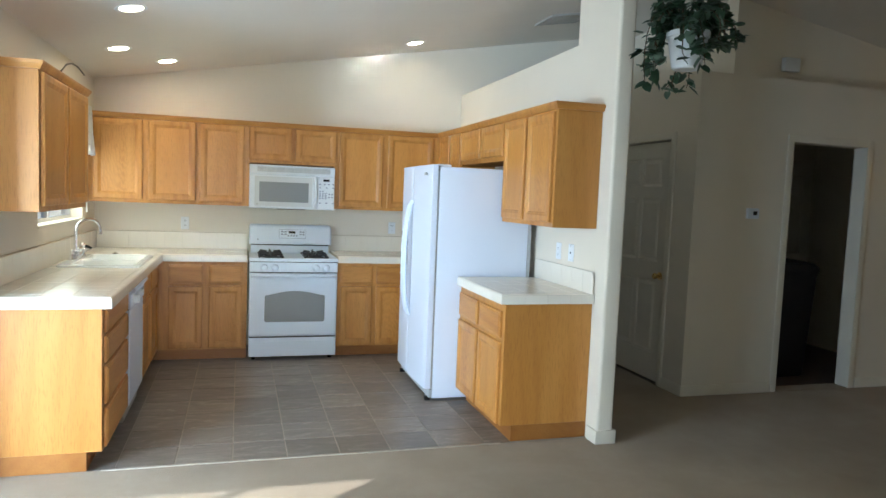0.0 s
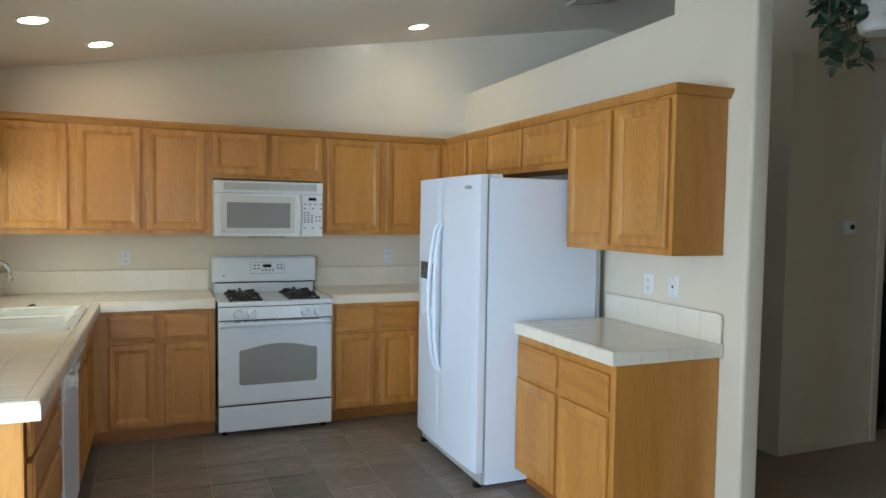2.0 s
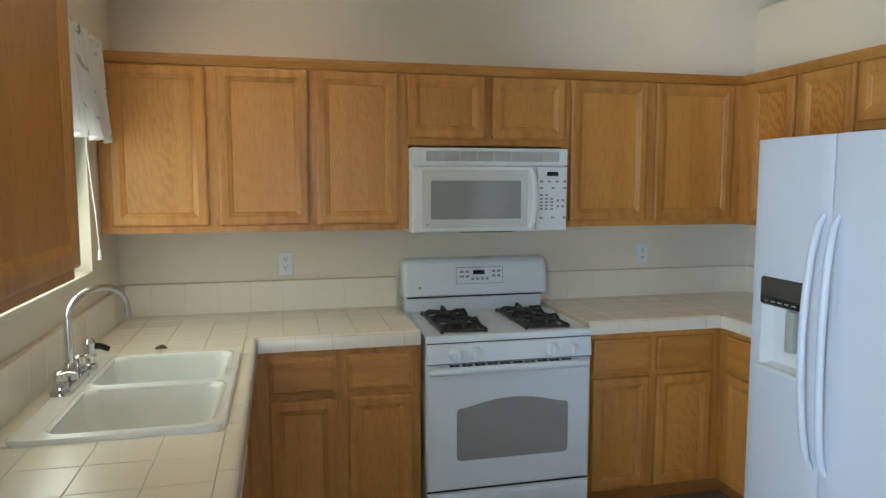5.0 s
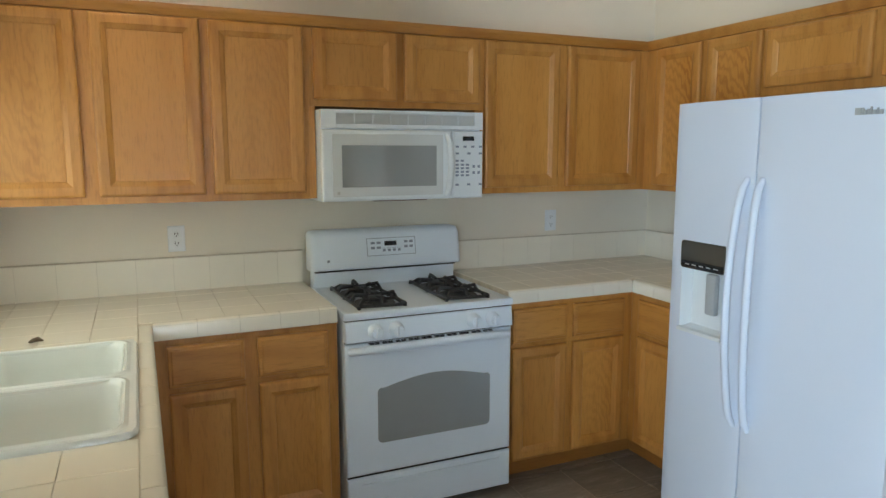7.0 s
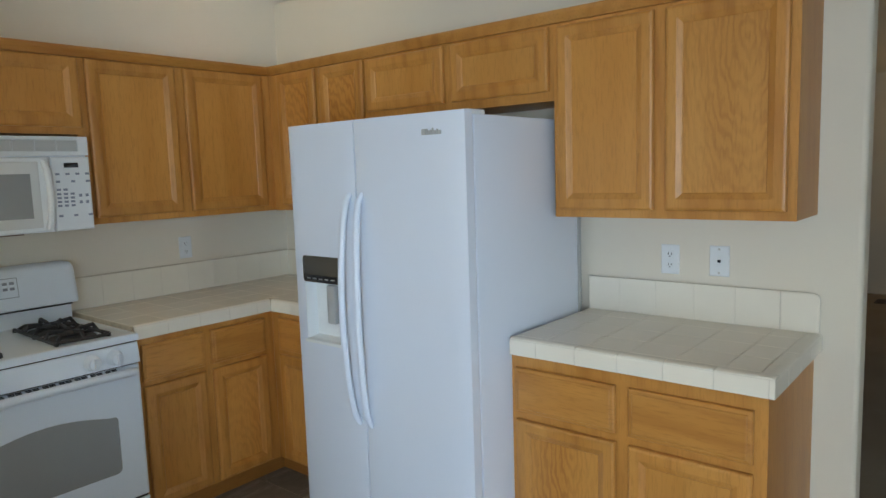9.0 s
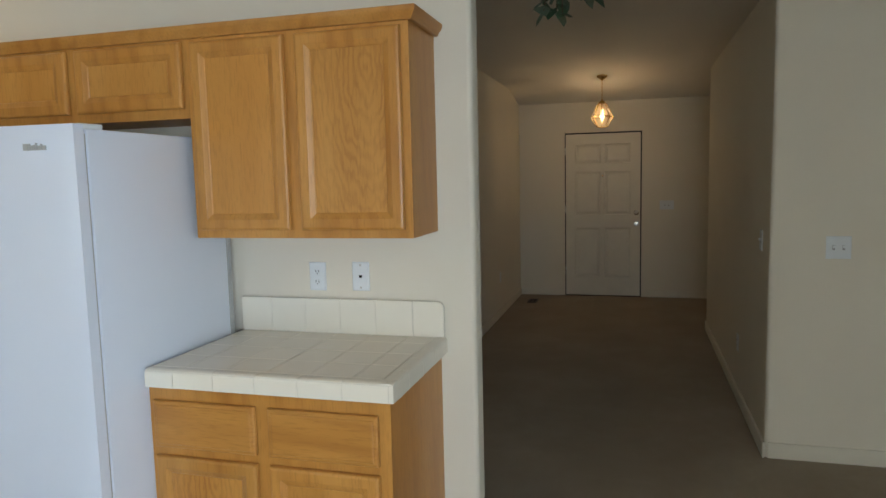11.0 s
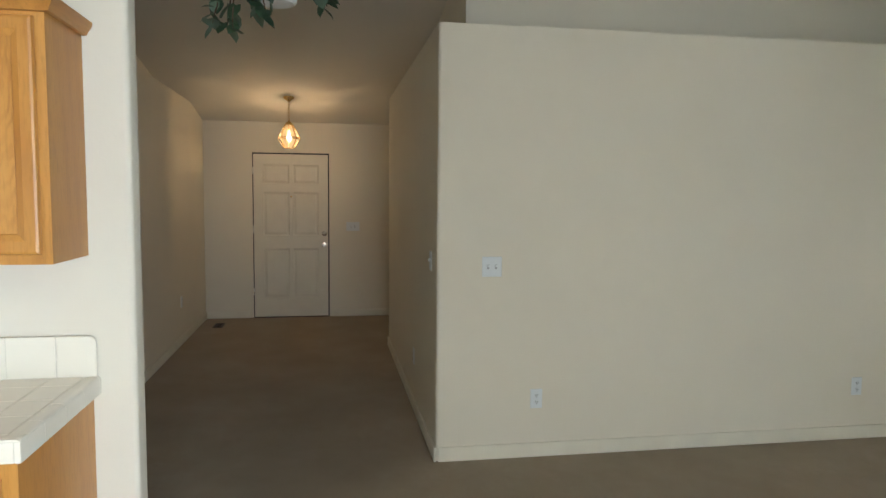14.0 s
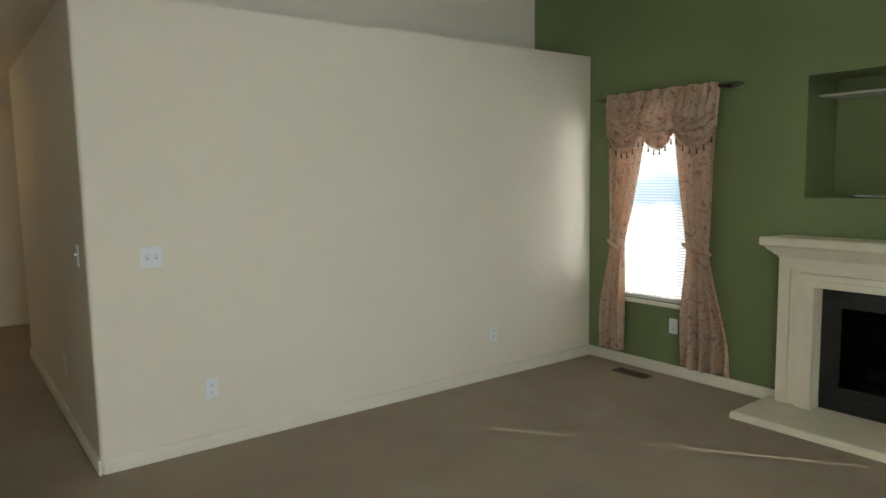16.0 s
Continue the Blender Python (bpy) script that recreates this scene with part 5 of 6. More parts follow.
wa = thing("laundry_hamper", "tall dark navy plastic bin in the laundry", "hamper", pose(6.07, -1.62, 0.006))
bm = bmesh.new()
rings_face(bm, [rrect(0, 0, a, b, r, z) for a, b, r, z in ((0.20, 0.22, 0.06, 0.0), (0.21, 0.23, 0.06, 0.02), (0.255, 0.275, 0.08, 0.92), (0.262, 0.282, 0.08, 0.93), (0.262, 0.282, 0.08, 0.955))], cap=True)
part("body", bm, RUBBER, wa)
bm = bmesh.new()
rings_face(bm, [rrect(0, 0, a, b, 0.08, z) for a, b, z in ((0.27, 0.29, 0.956), (0.27, 0.29, 0.985), (0.24, 0.26, 1.03), (0.12, 0.14, 1.055))])
part("lid", bm, RUBBER, wa)

# ---- windows ----


def window_unit(name, label, m, w, h, sash=None, depth=0.06, sill=0.0):
    """White vinyl window in a wall opening; local x along it, -y to the room, origin at its lower left."""
    th = thing(name, label, "", m, "", "structure")
    fr_ = part("window_frame", slab(0, w, 0, h, 0.0, depth, "xz", [(0.04, w - 0.04, 0.04, h - 0.04)]), WHITEWIN, th)
    if sash == "x":
        part("mullion", boxes((w / 2 - 0.022, w / 2 + 0.022, 0.008, depth - 0.008, 0.04, h - 0.04), bev=0.003), WHITEWIN, th)
        panes = [(0.04, w / 2 - 0.022, 0.04, h - 0.04), (w / 2 + 0.022, w - 0.04, 0.04, h - 0.04)]
    elif sash == "z":
        part("meeting_rail", boxes((0.04, w - 0.04, 0.008, depth - 0.008, h / 2 - 0.022, h / 2 + 0.022), bev=0.003), WHITEWIN, th)
        panes = [(0.04, w - 0.04, 0.04, h / 2 - 0.022), (0.04, w - 0.04, h / 2 + 0.022, h - 0.04)]
    else:
        panes = [(0.04, w - 0.04, 0.04, h - 0.04)]
    for a, b, c, d in panes:
        g = part("pane", boxes((a, b, depth / 2 - 0.002, depth / 2 + 0.002, c, d)), GLASS, th)
        g.visible_shadow = False
    return th


w1 = window_unit("window_1", "white vinyl sliding window over the sink", pose(-0.04, WIN_SINK[0], WIN_SINK[2], 0, 0, LEFT) @ pose(0, -0.03, 0), WIN_SINK[1] - WIN_SINK[0], WIN_SINK[3] - WIN_SINK[2], "x")
part("window_sill", boxes((0.0, 1.305, -0.095, -0.002, -0.004, 0.016), bev=0.004), TRIM, w1, "white painted window sill")
w2 = window_unit("window_2", "white vinyl window with blinds in the green wall", pose(WIN_G[1], -8.182, WIN_G[2], 0, 0, 180), WIN_G[1] - WIN_G[0], WIN_G[3] - WIN_G[2])
sl = thing("window_sill", "cream painted window sill", "", pose(0, 0, 0), "", "structure")
part("sill_board", boxes((WIN_G[0] - 0.05, WIN_G[1] + 0.05, -8.235, -8.115, 0.525, 0.553), bev=0.004), TRIM, sl)
window_unit("window_3", "white vinyl window beside the hearth", pose(WIN_H[1], -8.24, WIN_H[2], 0, 0, 180), WIN_H[1] - WIN_H[0], WIN_H[3] - WIN_H[2], "z")
# unseen window, added only for its daylight
window_unit("window_4", "white vinyl window added to the unseen nook", pose(-3.02, -5.2, 0.65, 0, 0, LEFT), 1.6, 1.4, "x")
window_unit("patio_door", "white framed sliding glass patio door", pose(-1.24, -5.69, 0.0, 0, 0, 180), 1.66, 2.18, "x")


def blind(label, x0, x1, y, z0, z1, tilt, wd=0.0125):
    th = thing("window_blind", label, "blind", pose(0, y, 0), "window blinds")
    part("headrail", boxes((x0, x1, -0.02, 0.02, z1 - 0.03, z1), bev=0.003), WHITEWIN, th)
    bm = bmesh.new()
    rings_face(bm, [[(x0, -wd, -0.0008), (x1, -wd, -0.0008), (x1, 0.0, 0.0006), (x1, wd, -0.0008), (x0, wd, -0.0008), (x0, 0.0, 0.0006)]])
    me = mesh_of("slat", bm, SLAT)
    n = int((z1 - z0 - 0.05) / 0.0215)
    for k in range(n):
        shared("slat", me, th, pose(random.uniform(-0.016, 0.016) * (1 if wd > 0.01 else 0.4), 0, z0 + 0.02 + k * 0.0215, tilt))
    part("bottom_rail", boxes((x0, x1, -0.012, 0.012, z0, z0 + 0.014), bev=0.003), WHITEWIN, th)


SLAT = fabric_material("thin white blind slat", (0.80, 0.80, 0.80), [((0.82, 0.82, 0.82), 0.4, 0.6, 1.0)], 5.0, 0.25)
blind("white mini blind lowered in the window", WIN_G[0] + 0.010, WIN_G[1] - 0.010, -8.166, 0.572, 1.945, 40, 0.0086)
blind("white mini blind lowered beside the hearth", WIN_H[0] + 0.005, 1.401, -8.205, 0.56, 1.745, 62)

# ---- curtains ----


def cloth(nu, nv, fn, thick=0.003):
    """A sheet of cloth from fn(s, t) with a little thickness."""
    bm = bmesh.new()
    g = [[bm.verts.new(fn(i / nu, j / nv)) for i in range(nu + 1)] for j in range(nv + 1)]
    for j in range(nv):
        for i in range(nu):
            bm.faces.new((g[j][i], g[j][i + 1], g[j + 1][i + 1], g[j + 1][i]))
    bmesh.ops.recalc_face_normals(bm, faces=bm.faces)
    bmesh.ops.solidify(bm, geom=list(bm.faces), thickness=thick)
    return bm


def smooth(t):
    t = max(0.0, min(1.0, t))
    return t * t * (3 - 2 * t)


CY = -8.075
cur = thing("curtain", "tied-back floral drapes with a swagged valance on a dark rod", "curtain", pose(0, CY, 0))
bm = bmesh.new()
tube(bm, [(3.55, 0, 2.125), (4.63, 0, 2.125)], 0.009, 10)
rod = part("rod", bm, WIRE, cur, "dark bronze curtain rod")
for x, s in ((3.55, -1), (4.63, 1)):
    bm = bmesh.new()
    for k in range(4):
        a = math.pi / 2 * k
        tube(bm, [(x, 0, 2.125), (x + s * 0.022, 0.014 * math.cos(a), 2.125 + 0.014 * math.sin(a)), (x + s * 0.052, 0.014 * math.cos(a + 0.9), 2.125 + 0.014 * math.sin(a + 0.9)), (x + s * 0.078, 0, 2.125)], 0.003, 6)
    tube(bm, [(x + s * 0.074, 0, 2.125), (x + s * 0.092, 0, 2.125)], [0.006, 0.002], 6)
    part("finial", bm, WIRE, rod)
    part("bracket", boxes((x - 0.01 - s * 0.05, x + 0.01 - s * 0.05, -0.073, 0.0, 2.112, 2.124)), WIRE, rod)


def drape(top, tie, foot, ztop, ztie, zfoot, n):
    """One drape: (outer, inner) edges at the top, at the tieback and at the foot."""
    def fn(s, t):
        z = ztop + (zfoot - ztop) * t
        if z > ztie:
            k = (ztop - z) / (ztop - ztie)
            e = [a + (b - a) * (k if i == 0 else k ** 1.25) for i, (a, b) in enumerate(zip(top, tie))]
            amp = 0.030 * (1 - 0.5 * k)
        else:
            k = (ztie - z) / (ztie - zfoot)
            e = [a + (b - a) * smooth(k * 1.15) ** 0.8 for a, b in zip(tie, foot)]
            amp = 0.016 + 0.024 * smooth(k * 1.6)
        x = e[0] + (e[1] - e[0]) * s
        y = amp * math.sin(2 * math.pi * n * s + 1.5 * math.sin(3 * t)) + 0.006 * math.sin(2 * math.pi * n * 2.3 * s + 9 * t)
        return (x, y - 0.012, z + 0.01 * math.sin(7 * s) * t)
    return cloth(64, 44, fn)


part("drape", drape((4.575, 4.215), (4.575, 4.455), (4.665, 4.440), 2.13, 0.98, 0.12, 3.5), DRAPE, cur)
part("drape", drape((3.640, 4.010), (3.690, 3.870), (3.510, 3.905), 2.13, 0.98, 0.11, 4), DRAPE, cur)
for x0, x1, zc in ((4.470, 4.582, 0.98), (3.680, 3.900, 0.99)):
    bm = bmesh.new()
    ring = [(x0 + (x1 - x0) * (0.5 + 0.5 * math.cos(a)), 0.030 * math.sin(a), zc + 0.03 * math.cos(a)) for a in [2 * math.pi * k / 20 for k in range(21)]]
    tube(bm, ring, 0.012, 8)
    part("tieback", bm, DRAPE, cur)


def swag(x0, x1, drop, lift):
    """Gathers at the rod, then a scoop of U-shaped folds between two pinned sides."""
    def fn(s, t):
        x = x0 + (x1 - x0) * s
        sag = math.sin(math.pi * s) ** 0.75
        low = smooth((t - 0.38) / 0.25)
        zb = 1.845 - drop * sag + lift * abs(2 * s - 1) ** 3
        z = 2.155 + (zb - 2.155) * t
        z -= 0.030 * sag * low * (1 - t)
        fold = math.sin(2 * math.pi * 3.6 * (t - 0.38) / 0.62 + 0.7 * math.sin(5 * s)) * low * (0.35 + 0.65 * sag)
        pleat = math.sin(2 * math.pi * 6 * s + 1.2 * math.sin(4 * t)) * (1 - 0.75 * low * sag)
        belly = 0.055 * sag * math.sin(math.pi * min(1, max(0.0, t - 0.2) * 1.2)) ** 1.2
        return (x, 0.028 + belly * 1.25 + 0.024 * fold + 0.015 * pleat, z + 0.005 * math.sin(17 * s) * (1 - t))
    return cloth(48, 44, fn)


for x0, x1, drop in ((4.585, 4.245, 0.150), (4.275, 3.960, 0.135), (3.990, 3.635, 0.140)):
    part("swag", swag(x0, x1, drop, 0.02), DRAPE, cur)
    for k in range(6):
        s = (k + 0.7) / 6.4
        x = x0 + (x1 - x0) * s
        z = 1.845 - drop * math.sin(math.pi * s) ** 0.75
        bm = bmesh.new()
        lathe(bm, [(0, 0.0), (0.003, -0.003), (0.006, -0.010), (0.003, -0.015), (0.008, -0.040), (0.0, -0.042)], (x, 0.030, z + 0.004), 8)
        part("tassel", bm, STEM, cur, "small dark tassel")

kc = thing("cafe_curtain", "white printed valance curtain gathered over the sink window", "curtain", pose(0.125, 0, 0))


def cafe(s, t):
    y = -1.80 + (1.42 + 0.05 * t) * s
    z = 2.135 - 0.405 * t
    return (0.016 * math.sin(2 * math.pi * 13 * s + 0.8 * math.sin(9 * s)) * (0.45 + 0.7 * t) + 0.022 * t + 0.006 * math.sin(2 * math.pi * 6.3 * s + 3 * t), y, z + 0.008 * math.sin(2 * math.pi * 7 * s) * t)


part("cloth", cloth(150, 12, cafe), VALC, kc)
bm = bmesh.new()
tube(bm, [(-0.043, -1.83, 2.10), (-0.02, -1.83, 2.112), (0.0, -1.81, 2.112), (0.0, -0.385, 2.112), (-0.02, -0.365, 2.112), (-0.043, -0.365, 2.10)], 0.005, 8)
part("rod", bm, PLASTIC, kc)
bc = thing("blind_cord", "thin white blind cord hanging at the sink window", "cord", pose(0.125, -0.60, 0))
bm = bmesh.new()
tube(bm, [(-0.02, 0.0, 1.98), (-0.012, 0.0, 1.7), (0.0, 0.03, 1.45), (0.004, 0.05, 1.30)], 0.0025, 6)
cyl(bm, (0.004, 0.05, 1.30), (0.004, 0.05, 1.26), 0.006, 0.008, 8)
part("cord", bm, WHITEWIN, bc)
cw = thing("loose_cable", "thin grey loose cable on top of the wall cabinet", "cable", pose(0.083, 0, 0))
bm = bmesh.new()
tube(bm, [(0.137, -1.825, 2.08), (0.137, -1.785, 2.206), (0.137, -1.636, 2.274), (0.137, -1.477, 2.305), (0.137, -1.308, 2.31), (0.137, -1.108, 2.286)], 0.005, 8)
part("cable", bm, WIRE, cw)

# ---- fireplace ----
fp_ = thing("fireplace", "cream stone mantel round a black gas firebox with a low hearth", "fireplace", pose(2.445, -8.148, 0))


def surround(o, y, i):
    """One moulding step: an upside-down U, o outside half-width, i inside half-width."""
    zo, zi = y[1], y[2]
    return cells(bmesh.new(), [-o, -i, i, o], [0.05, zi, zo], lambda u, v: abs(u) > i or v > zi, 0.0, y[0], "xz")


part("hearth", (rings_face(bmesh.new(), [[(-0.80, -0.06, z), (0.80, -0.06, z), (0.80 - i, 0.515 - i, z), (-0.80 + i, 0.515 - i, z)] for i, z in ((0.0, 0.001), (0.0, 0.030), (0.004, 0.040), (0.012, 0.046))])), STONE, fp_)
part("surround", surround(0.712, (0.10, 1.0, 0.82), 0.485), STONE, fp_)
part("outer_moulding", surround(0.719, (0.118, 1.0, 0.93), 0.650), STONE, fp_)
part("inner_moulding", surround(0.590, (0.128, 0.905, 0.838), 0.500), STONE, fp_)
part("inner_bead", surround(0.545, (0.140, 0.868, 0.826), 0.488), STONE, fp_)
bm = bmesh.new()
prof = [(0.0, 0.995), (0.120, 0.995), (0.126, 1.008), (0.140, 1.014), (0.150, 1.030), (0.172, 1.046), (0.180, 1.062), (0.198, 1.070), (0.205, 1.078), (0.205, 1.118), (0.199, 1.128), (0.0, 1.130)]
a = [bm.verts.new((-0.722 - max(0, y - 0.118), y, z)) for y, z in prof]
b = [bm.verts.new((0.722 + max(0, y - 0.118), y, z)) for y, z in prof]
for k in range(len(prof)):
    bm.faces.new((a[k], b[k], b[(k + 1) % len(prof)], a[(k + 1) % len(prof)]))
bm.faces.new(a)
bm.faces.new(b)
part("mantel_shelf", bm, STONE, fp_)
fb = part("firebox", slab(-0.486, 0.486, 0.048, 0.828, 0.015, 0.030, "xz", [(-0.37, 0.37, 0.20, 0.70)]), SOOT, fp_, "black metal firebox front")
gp = part("firebox_glass", boxes((-0.372, 0.372, 0.016, 0.019, 0.198, 0.702)), glass_material("smoked fireplace glass", (0.30, 0.30, 0.30)), fb, "smoked glass pane")
gp.visible_shadow = False
part("firebox_shell", boxes((-0.40, 0.40, -0.30, -0.28, 0.10, 0.75), (-0.40, -0.38, -0.28, 0.012, 0.10, 0.75), (0.38, 0.40, -0.28, 0.012, 0.10, 0.75), (-0.38, 0.38, -0.28, 0.012, 0.10, 0.12), (-0.38, 0.38, -0.28, 0.012, 0.73, 0.75)), SOOT, fb)
for z in (0.10, 0.145, 0.745, 0.785):
    part("louvre", boxes((-0.44, 0.44, 0.030, 0.042, z, z + 0.026), bev=0.003), SOOT, fb)
bm = bmesh.new()
tube(bm, [(-0.30, -0.05, 0.17), (0.0, -0.03, 0.20), (0.30, -0.08, 0.18)], [0.05, 0.055, 0.045], 10)
tube(bm, [(-0.22, -0.16, 0.21), (0.05, -0.12, 0.29), (0.26, -0.15, 0.27)], [0.045, 0.05, 0.04], 10)
tube(bm, [(-0.12, -0.02, 0.22), (0.02, -0.12, 0.34), (0.08, -0.2, 0.38)], [0.035, 0.04, 0.03], 10)
part("gas_logs", bm, LOG, fb, "grey ceramic gas logs")
nsh = thing("niche_shelf", "thin pale grey shelf inside the wall niche", "shelf", pose(0, 0, 0))
part("board", boxes((1.556, 3.074, -8.546, -8.28, 2.004, 2.018), bev=0.002), VENTM, nsh)
ncb_ = thing("white_cable", "coiled white cable lying in the wall niche", "cable", pose(2.68, -8.32, 1.372))
bm = bmesh.new()
tube(bm, [(0.16 * math.cos(a) * (1 + 0.1 * math.sin(3 * a)), 0.07 * math.sin(a), 0.006 + 0.004 * math.sin(2 * a)) for a in [k * 0.35 for k in range(30)]], 0.005, 6)
part("coil", bm, PLASTIC, ncb_)


# ---- floor registers ----
def register(name, label, m, w, d):
    th = thing(name, label, "floor vent", m, "floor registers")
    part("frame", slab(0, w, 0, d, 0.0, 0.006, "xy", [(0.015, w - 0.015, 0.015, d - 0.015)]), DARKVENT, th)
    for k in range(int((w - 0.03) / 0.02)):
        part("slat", boxes((0.017 + k * 0.02, 0.025 + k * 0.02, 0.015, d - 0.015, 0.0005, 0.005)), DARKVENT, th)


register("floor_register", "brown metal floor register below the window", pose(4.10, -8.01, 0.001), 0.30, 0.11)
register("floor_register", "brown metal floor register near the front door", pose(9.10, -2.50, 0.001), 0.25, 0.11)

# ---- ceiling fixtures ----
SLOPE = math.degrees(math.atan(0.1721))


def on_ceiling(x, y):
    return pose(x, y, 2.424 + (x - 0.08) * 0.1721, 0, -SLOPE, 0)


dl = thing("downlight", "lit recessed downlight with a white trim ring", "downlight", on_ceiling(0.458, -1.164), "kitchen downlights")
bm = bmesh.new()
lathe(bm, [(0.066, 0.006), (0.070, -0.002), (0.086, -0.005), (0.092, -0.002), (0.092, 0.004)], seg=32)
part("trim_ring", bm, PLASTIC, dl)
bm = bmesh.new()
lathe(bm, [(0.0, -0.003), (0.03, -0.003), (0.062, -0.0015), (0.069, 0.001), (0.069, 0.004)], seg=32)
part("lens", bm, DOWNL, dl, "glowing lens")
for x, y in ((0.73, -0.514), (2.859, -0.49), (0.703, -2.28)):
    copy_thing(dl, on_ceiling(x, y))

cv = thing("ceiling_vent", "grey painted return air grille in the ceiling", "vent", on_ceiling(3.84, -1.33))
part("frame", slab(0, 0.40, 0, 0.36, -0.014, 0.0, "xy", [(0.03, 0.37, 0.03, 0.33)]), VENTM, cv)
part("backing", boxes((0.028, 0.372, 0.028, 0.332, -0.004, -0.001)), VENTM, cv)
for k in range(14):
    part("slat", boxes((0.036 + k * 0.024, 0.044 + k * 0.024, 0.03, 0.33, -0.013, -0.004)), VENTM, cv)

ch = thing("door_chime", "white plastic door chime box on the upper wall", "chime", pose(5.68, -2.02, 2.70))
part("cover", boxes((-0.075, 0.075, -0.05, 0.0, -0.055, 0.055), bev=0.006), PLASTIC, ch)
tm = thing("thermostat", "small white thermostat with a dark display on the wall", "thermostat", pose(5.246, -2.22, 1.465))
tb = part("case", boxes((-0.055, 0.055, -0.026, 0.0, -0.042, 0.042), bev=0.006), ENAMEL, tm)
part("display", boxes((-0.004, 0.034, -0.0285, -0.025, -0.012, 0.018), bev=0.001), LCD, tb, "dark display")

# hall pendant lantern
LX, LY, LZ = 8.72, -3.291, 2.04
pl = thing("pendant_lamp", "lit brass and glass lantern hanging on a chain", "pendant lamp", pose(LX, LY, LZ))
NS = 8
lev = [(0.045, 0.250), (0.115, 0.115), (0.118, 0.100), (0.055, 0.0)]
ringp = [[(r * math.cos(2 * math.pi * k / NS), r * math.sin(2 * math.pi * k / NS), z) for k in range(NS)] for r, z in lev]
for a, b in ((0, 1), (2, 3)):
    for k in range(NS):
        bm = bmesh.new()
        bm.faces.new([bm.verts.new(p) for p in (ringp[a][k], ringp[a][(k + 1) % NS], ringp[b][(k + 1) % NS], ringp[b][k])])
        bmesh.ops.solidify(bm, geom=list(bm.faces), thickness=0.002)
        g = part("pane", bm, LANTERN, pl)
        g.visible_shadow = False
bm = bmesh.new()
for k in range(NS):
    tube(bm, [ringp[j][k] for j in range(4)], 0.0042, 6)
for j in range(4):
    tube(bm, ringp[j] + ringp[j][:1], 0.003, 6)
part("cage", bm, BRASS, pl, "brass bars")
bm = bmesh.new()
lathe(bm, [(0.046, 0.250), (0.030, 0.275), (0.012, 0.285), (0.010, 0.300), (0, 0.302)], seg=16)
cyl(bm, (0, 0, 0.19), (0, 0, 0.26), 0.014)
part("crown_cap", bm, BRASS, pl)
bm = bmesh.new()
lathe(bm, [(0, 0.055), (0.016, 0.065), (0.026, 0.10), (0.024, 0.13), (0.014, 0.17), (0.012, 0.195)], seg=16)
bl = part("bulb", bm, BULB, pl, "glowing warm bulb")
bl.visible_shadow = False
bm = bmesh.new()
ZC = 2.375 + (9.95 - LX) * 0.1706 - LZ
zz = 0.298
k = 0
while zz < ZC - 0.03:
    ringl = [((0.006 * math.cos(a), 0, 0.012 * math.sin(a) + zz + 0.012) if k % 2 else (0, 0.006 * math.cos(a), 0.012 * math.sin(a) + zz + 0.012)) for a in [2 * math.pi * q / 10 for q in range(11)]]
    tube(bm, ringl, 0.002, 5)
    zz += 0.0195
    k += 1
part("chain", bm, BRASS, pl)
bm = bmesh.new()
lathe(bm, [(0.008, ZC - 0.045), (0.02, ZC - 0.035), (0.055, ZC - 0.012), (0.060, ZC - 0.002), (0.060, ZC + 0.012)], seg=24)
part("canopy", bm, BRASS, pl)

# ---- hanging plant ----
PX, PY, PZ = 3.630, -3.525, 2.235
pt = thing("hanging_plant", "trailing ivy in a white hanging pot", "plant", pose(PX, PY, PZ))
bm = bmesh.new()
lathe(bm, [(0, 0.0), (0.066, 0.0), (0.076, 0.008), (0.092, 0.09), (0.104, 0.165), (0.112, 0.170), (0.114, 0.196), (0.106, 0.198), (0.102, 0.180), (0, 0.178)], seg=32)
part("pot", bm, PLASTIC, pt, "white plastic pot")
bm = bmesh.new()
lathe(bm, [(0, 0.200), (0.06, 0.196), (0.101, 0.182)], seg=20)
part("soil", bm, SOIL, pt)
rg = random.Random(7)
for k in range(3):
    a = 2 * math.pi * k / 3 + 0.3
    bm = bmesh.new()
    tube(bm, [(0.108 * math.cos(a), 0.108 * math.sin(a), 0.19), (0.055 * math.cos(a), 0.055 * math.sin(a), 0.45), (0, 0, 0.68)], 0.0035, 6)
    part("hanger_strap", bm, PLASTIC, pt)
bm = bmesh.new()
tube(bm, [(0, 0, 0.67), (0, 0, 2.424 + (PX - 0.08) * 0.1721 - PZ + 0.004)], 0.004, 6)
part("hanger_hook", bm, WIRE, pt)


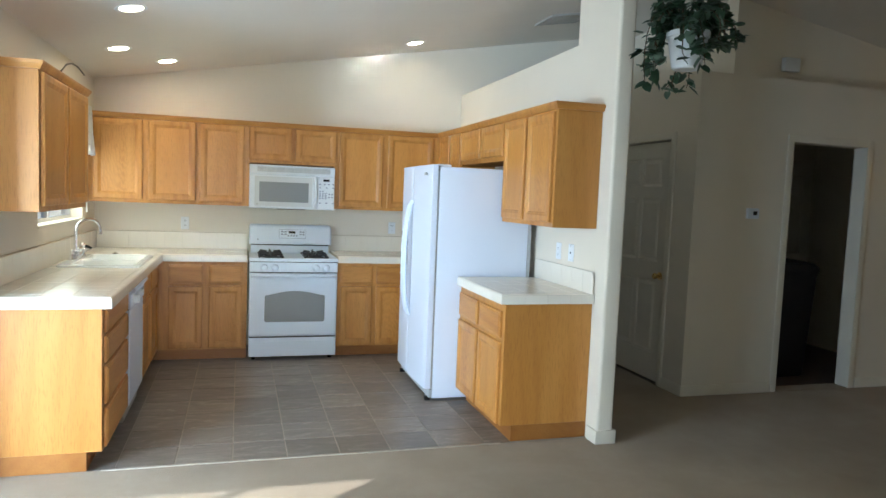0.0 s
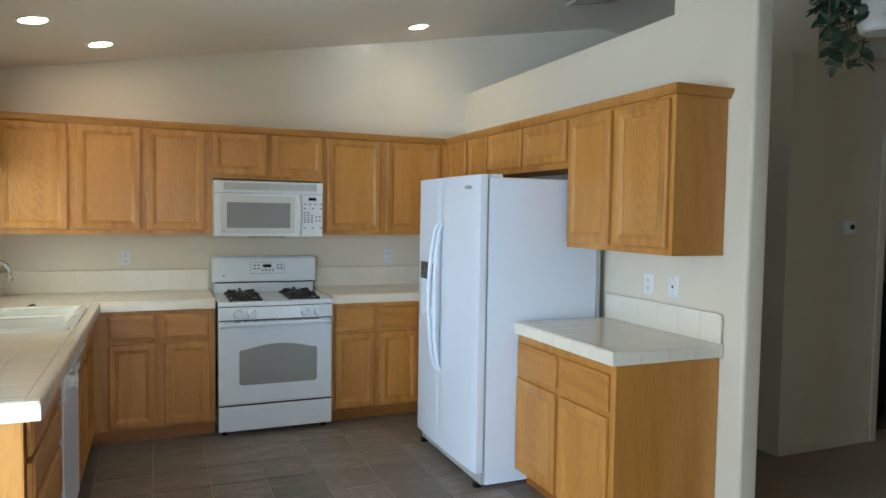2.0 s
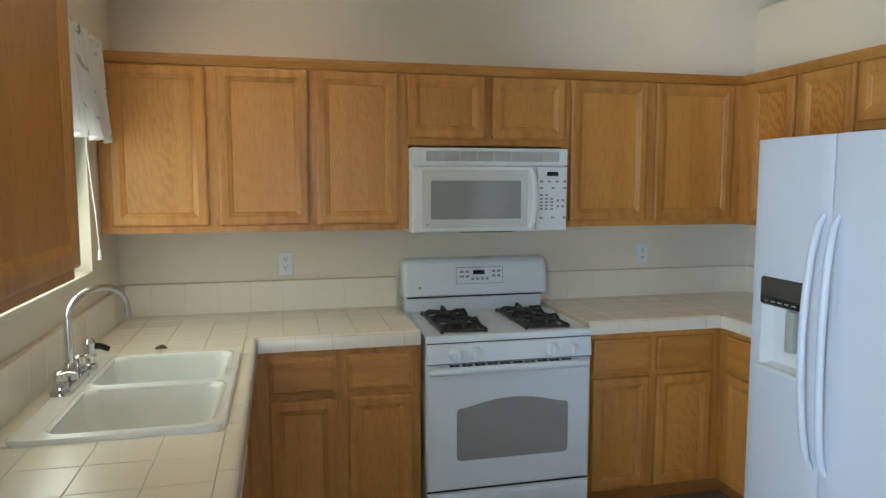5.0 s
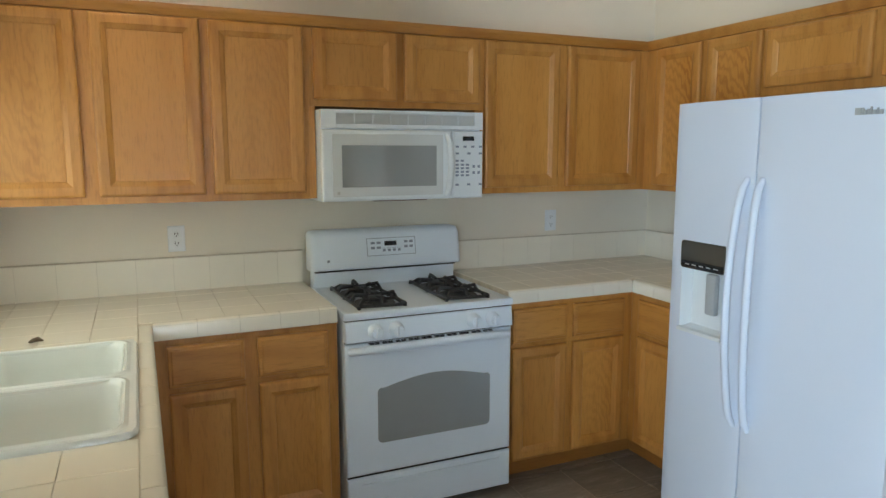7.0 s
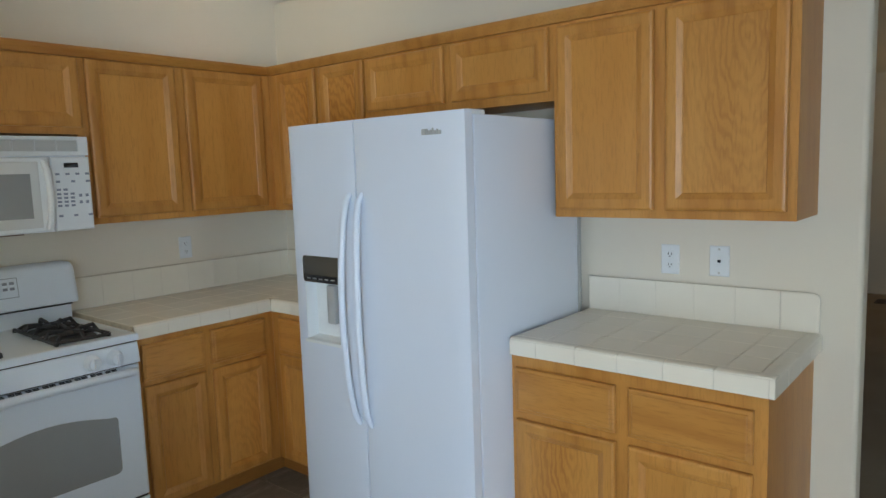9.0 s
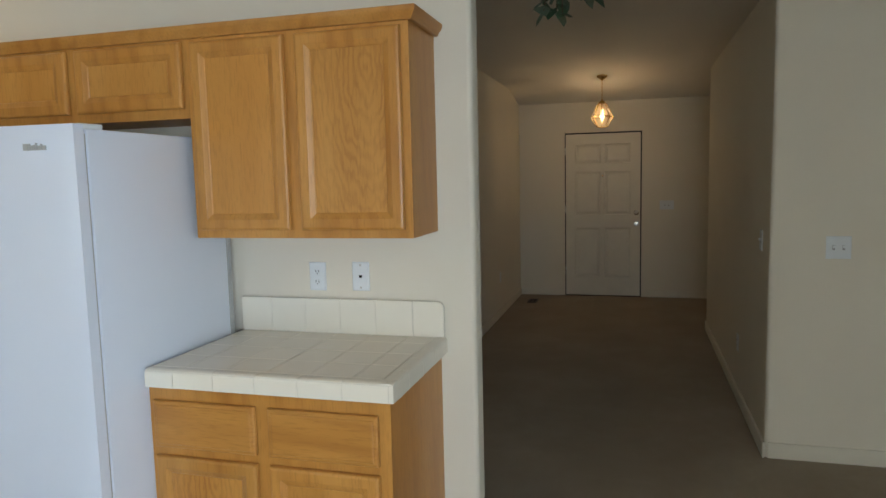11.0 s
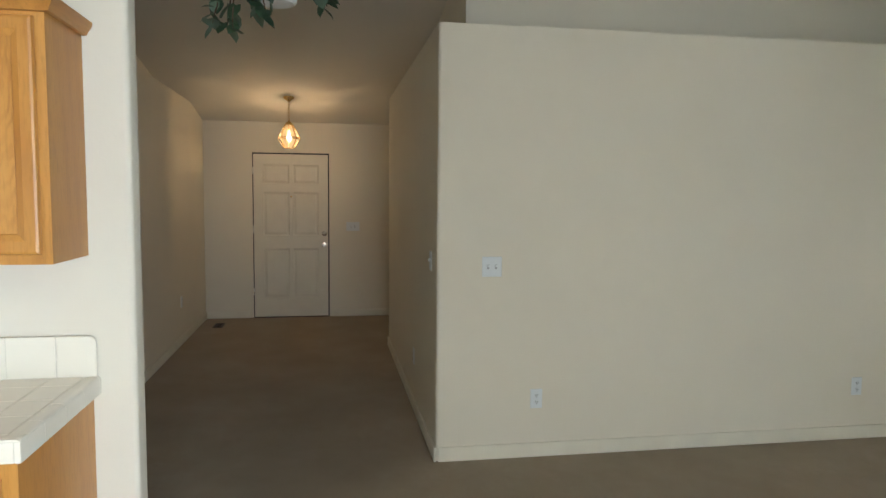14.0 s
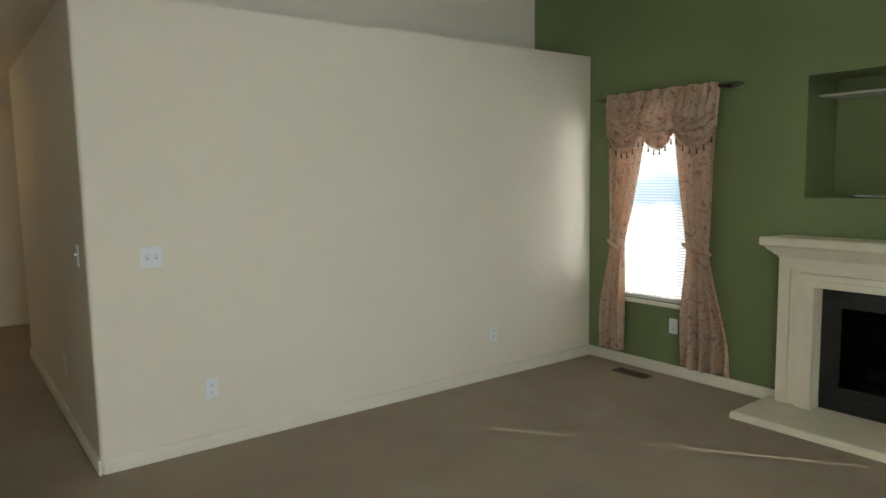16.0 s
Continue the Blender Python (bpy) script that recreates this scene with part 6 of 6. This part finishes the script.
def leaf_shape(bm, base, way, up, size):
    """A pointed heart-shaped leaf, creased along its middle."""
    way = way.normalized()
    side = way.cross(up).normalized()
    nrm = side.cross(way).normalized()
    mid = [base + way * size * f + nrm * size * g for f, g in ((0.0, 0.0), (0.30, 0.07), (0.65, 0.06), (1.0, -0.12))]
    wid = [0.0, 0.40, 0.30, 0.0]
    vm = [bm.verts.new(p) for p in mid]
    sides = []
    for s in (-1, 1):
        v0 = bm.verts.new(base + side * s * size * 0.26 - way * size * 0.10 + nrm * size * 0.02)
        v1 = bm.verts.new(mid[1] + side * s * size * wid[1] + nrm * size * -0.08)
        v2 = bm.verts.new(mid[2] + side * s * size * wid[2] + nrm * size * -0.09)
        q = [(vm[0], v0, v1, vm[1]), (vm[1], v1, v2, vm[2]), (vm[2], v2, vm[3])]
        for f in q:
            bm.faces.new(f if s > 0 else f[::-1])


def vine(k, n):
    a = 2 * math.pi * k / n + rg.uniform(-0.2, 0.2)
    up0 = rg.uniform(0.04, 0.20)
    reach = rg.uniform(0.08, 0.20)
    fall = rg.choice((0.03, 0.06, 0.10, 0.17, 0.26)) + rg.uniform(-0.02, 0.04)
    if k % 3 == 0:
        fall, up0, reach = -0.05, rg.uniform(0.12, 0.24), rg.uniform(0.04, 0.15)
    pts = []
    for i in range(12):
        s = i / 11
        r = 0.05 + reach * smooth(s * 1.3)
        z = 0.19 + up0 * math.sin(math.pi * min(1, s * 1.25)) - fall * s ** 1.8 if fall > 0 else 0.19 + up0 * s
        pts.append(Vector((r * math.cos(a + 0.5 * s * rg.uniform(0.7, 1.3)), r * math.sin(a + 0.4 * s), z)))
    bm = bmesh.new()
    tube(bm, pts, [0.003] * 11 + [0.0015], 5)
    st_ = part("stem", bm, STEM, pt)
    for mat, share in ((LEAF, 0.72), (LEAF2, 0.28)):
        bm = bmesh.new()
        made = 0
        for i in range(2, 12):
            for j in range(2):
                if (rg.random() < share):
                    p = pts[i] + Vector((rg.uniform(-0.02, 0.02), rg.uniform(-0.02, 0.02), rg.uniform(-0.01, 0.02)))
                    out = Vector((math.cos(a), math.sin(a), 0)) * rg.uniform(0.2, 1.0) + Vector((rg.uniform(-1, 1), rg.uniform(-1, 1), rg.uniform(-1.1, 0.35)))
                    leaf_shape(bm, p, out, Vector((rg.uniform(-0.4, 0.4), rg.uniform(-0.4, 0.4), 1)), rg.uniform(0.045, 0.078))
                    made += 1
        if made:
            bmesh.ops.solidify(bm, geom=list(bm.faces), thickness=0.0006)
            part("leaves", bm, mat, st_)
        else:
            bm.free()


for k in range(34):
    vine(k, 34)

# ---- outside the glass: an added sun block and a glowing backdrop ----
# tall block added west of the house to shade the sink window
nh = thing("neighbour_house", "pale stucco block added to keep sun off the sink window", "house", pose(-7.4, -8, -0.25))
part("wall", boxes((0, 0.3, 0, 11, 0, 6.6)), EXTW, nh)
part("roof", boxes((-0.4, 0.6, -0.3, 11.3, 6.6, 6.75)), DARKVENT, nh)


# flat sheet whose emission stands in for the bright outdoors
def glowing_distance():
    m, nd, ln, p = nodes_of("glowing hazy garden and sky")
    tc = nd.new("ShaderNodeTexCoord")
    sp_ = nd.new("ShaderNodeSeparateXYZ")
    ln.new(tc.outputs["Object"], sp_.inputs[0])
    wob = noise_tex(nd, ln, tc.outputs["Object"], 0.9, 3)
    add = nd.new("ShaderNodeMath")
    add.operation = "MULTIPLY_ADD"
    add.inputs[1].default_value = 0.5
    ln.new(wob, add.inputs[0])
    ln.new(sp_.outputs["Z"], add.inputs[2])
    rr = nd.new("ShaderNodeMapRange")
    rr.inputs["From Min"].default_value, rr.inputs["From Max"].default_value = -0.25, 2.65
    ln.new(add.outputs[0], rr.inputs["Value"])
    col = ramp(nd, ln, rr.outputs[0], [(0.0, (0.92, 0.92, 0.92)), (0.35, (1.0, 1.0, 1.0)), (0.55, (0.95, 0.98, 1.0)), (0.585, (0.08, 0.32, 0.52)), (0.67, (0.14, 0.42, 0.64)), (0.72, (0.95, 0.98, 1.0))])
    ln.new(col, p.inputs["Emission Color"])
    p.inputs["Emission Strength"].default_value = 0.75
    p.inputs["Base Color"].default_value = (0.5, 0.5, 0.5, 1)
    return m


setting("backdrop", slab(0, 14, -0.3, 2.4, -10.6, -10.5, "xz"), glowing_distance(), "glowing hazy garden and sky beyond the window")

# ---- kitchen floor tiles ----
FT = 0.2985
bm = bmesh.new()
rings_face(bm, [[(x, y, z) for x, y in ((i, i), (FT - 0.0065 - i, i), (FT - 0.0065 - i, FT - 0.0065 - i), (i, FT - 0.0065 - i))] for i, z in ((0, 0), (0, 0.0032), (0.0015, 0.004))])
ftile = mesh_of("floor_tile", bm, VINYL)
for i in range(-4, 10):
    for j in range(10):
        x, y = 1.020 + i * FT, -2.934 + j * 0.2935
        if x < 0.62 or x > 3.3 or y > -0.55:
            continue
        shared("floor_tile", ftile, floor_k, pose(x + 0.0025, y + 0.002, -0.0042) @ Matrix.Diagonal((1, 0.2935 / FT, 1, 1)))
bm = bmesh.new()
for x0, x1, y0, y1 in ((0.085, 0.720, -2.934, 0.0), (0.72, 3.48, -0.58, 0.0)):
    box(bm, x0, x1, y0, y1, -0.004, -0.001)
part("floor_under_cabinets", bm, VINYL, floor_k)
st_ = thing("carpet_edge", "thin pale metal strip where carpet meets vinyl", "", pose(0, 0, 0), "", "structure")
bm = bmesh.new()
box(bm, 0.66, 2.90, -2.945, -2.925, -0.004, 0.004, 0.002)
part("edge_strip", bm, FLOORGROUT, st_)
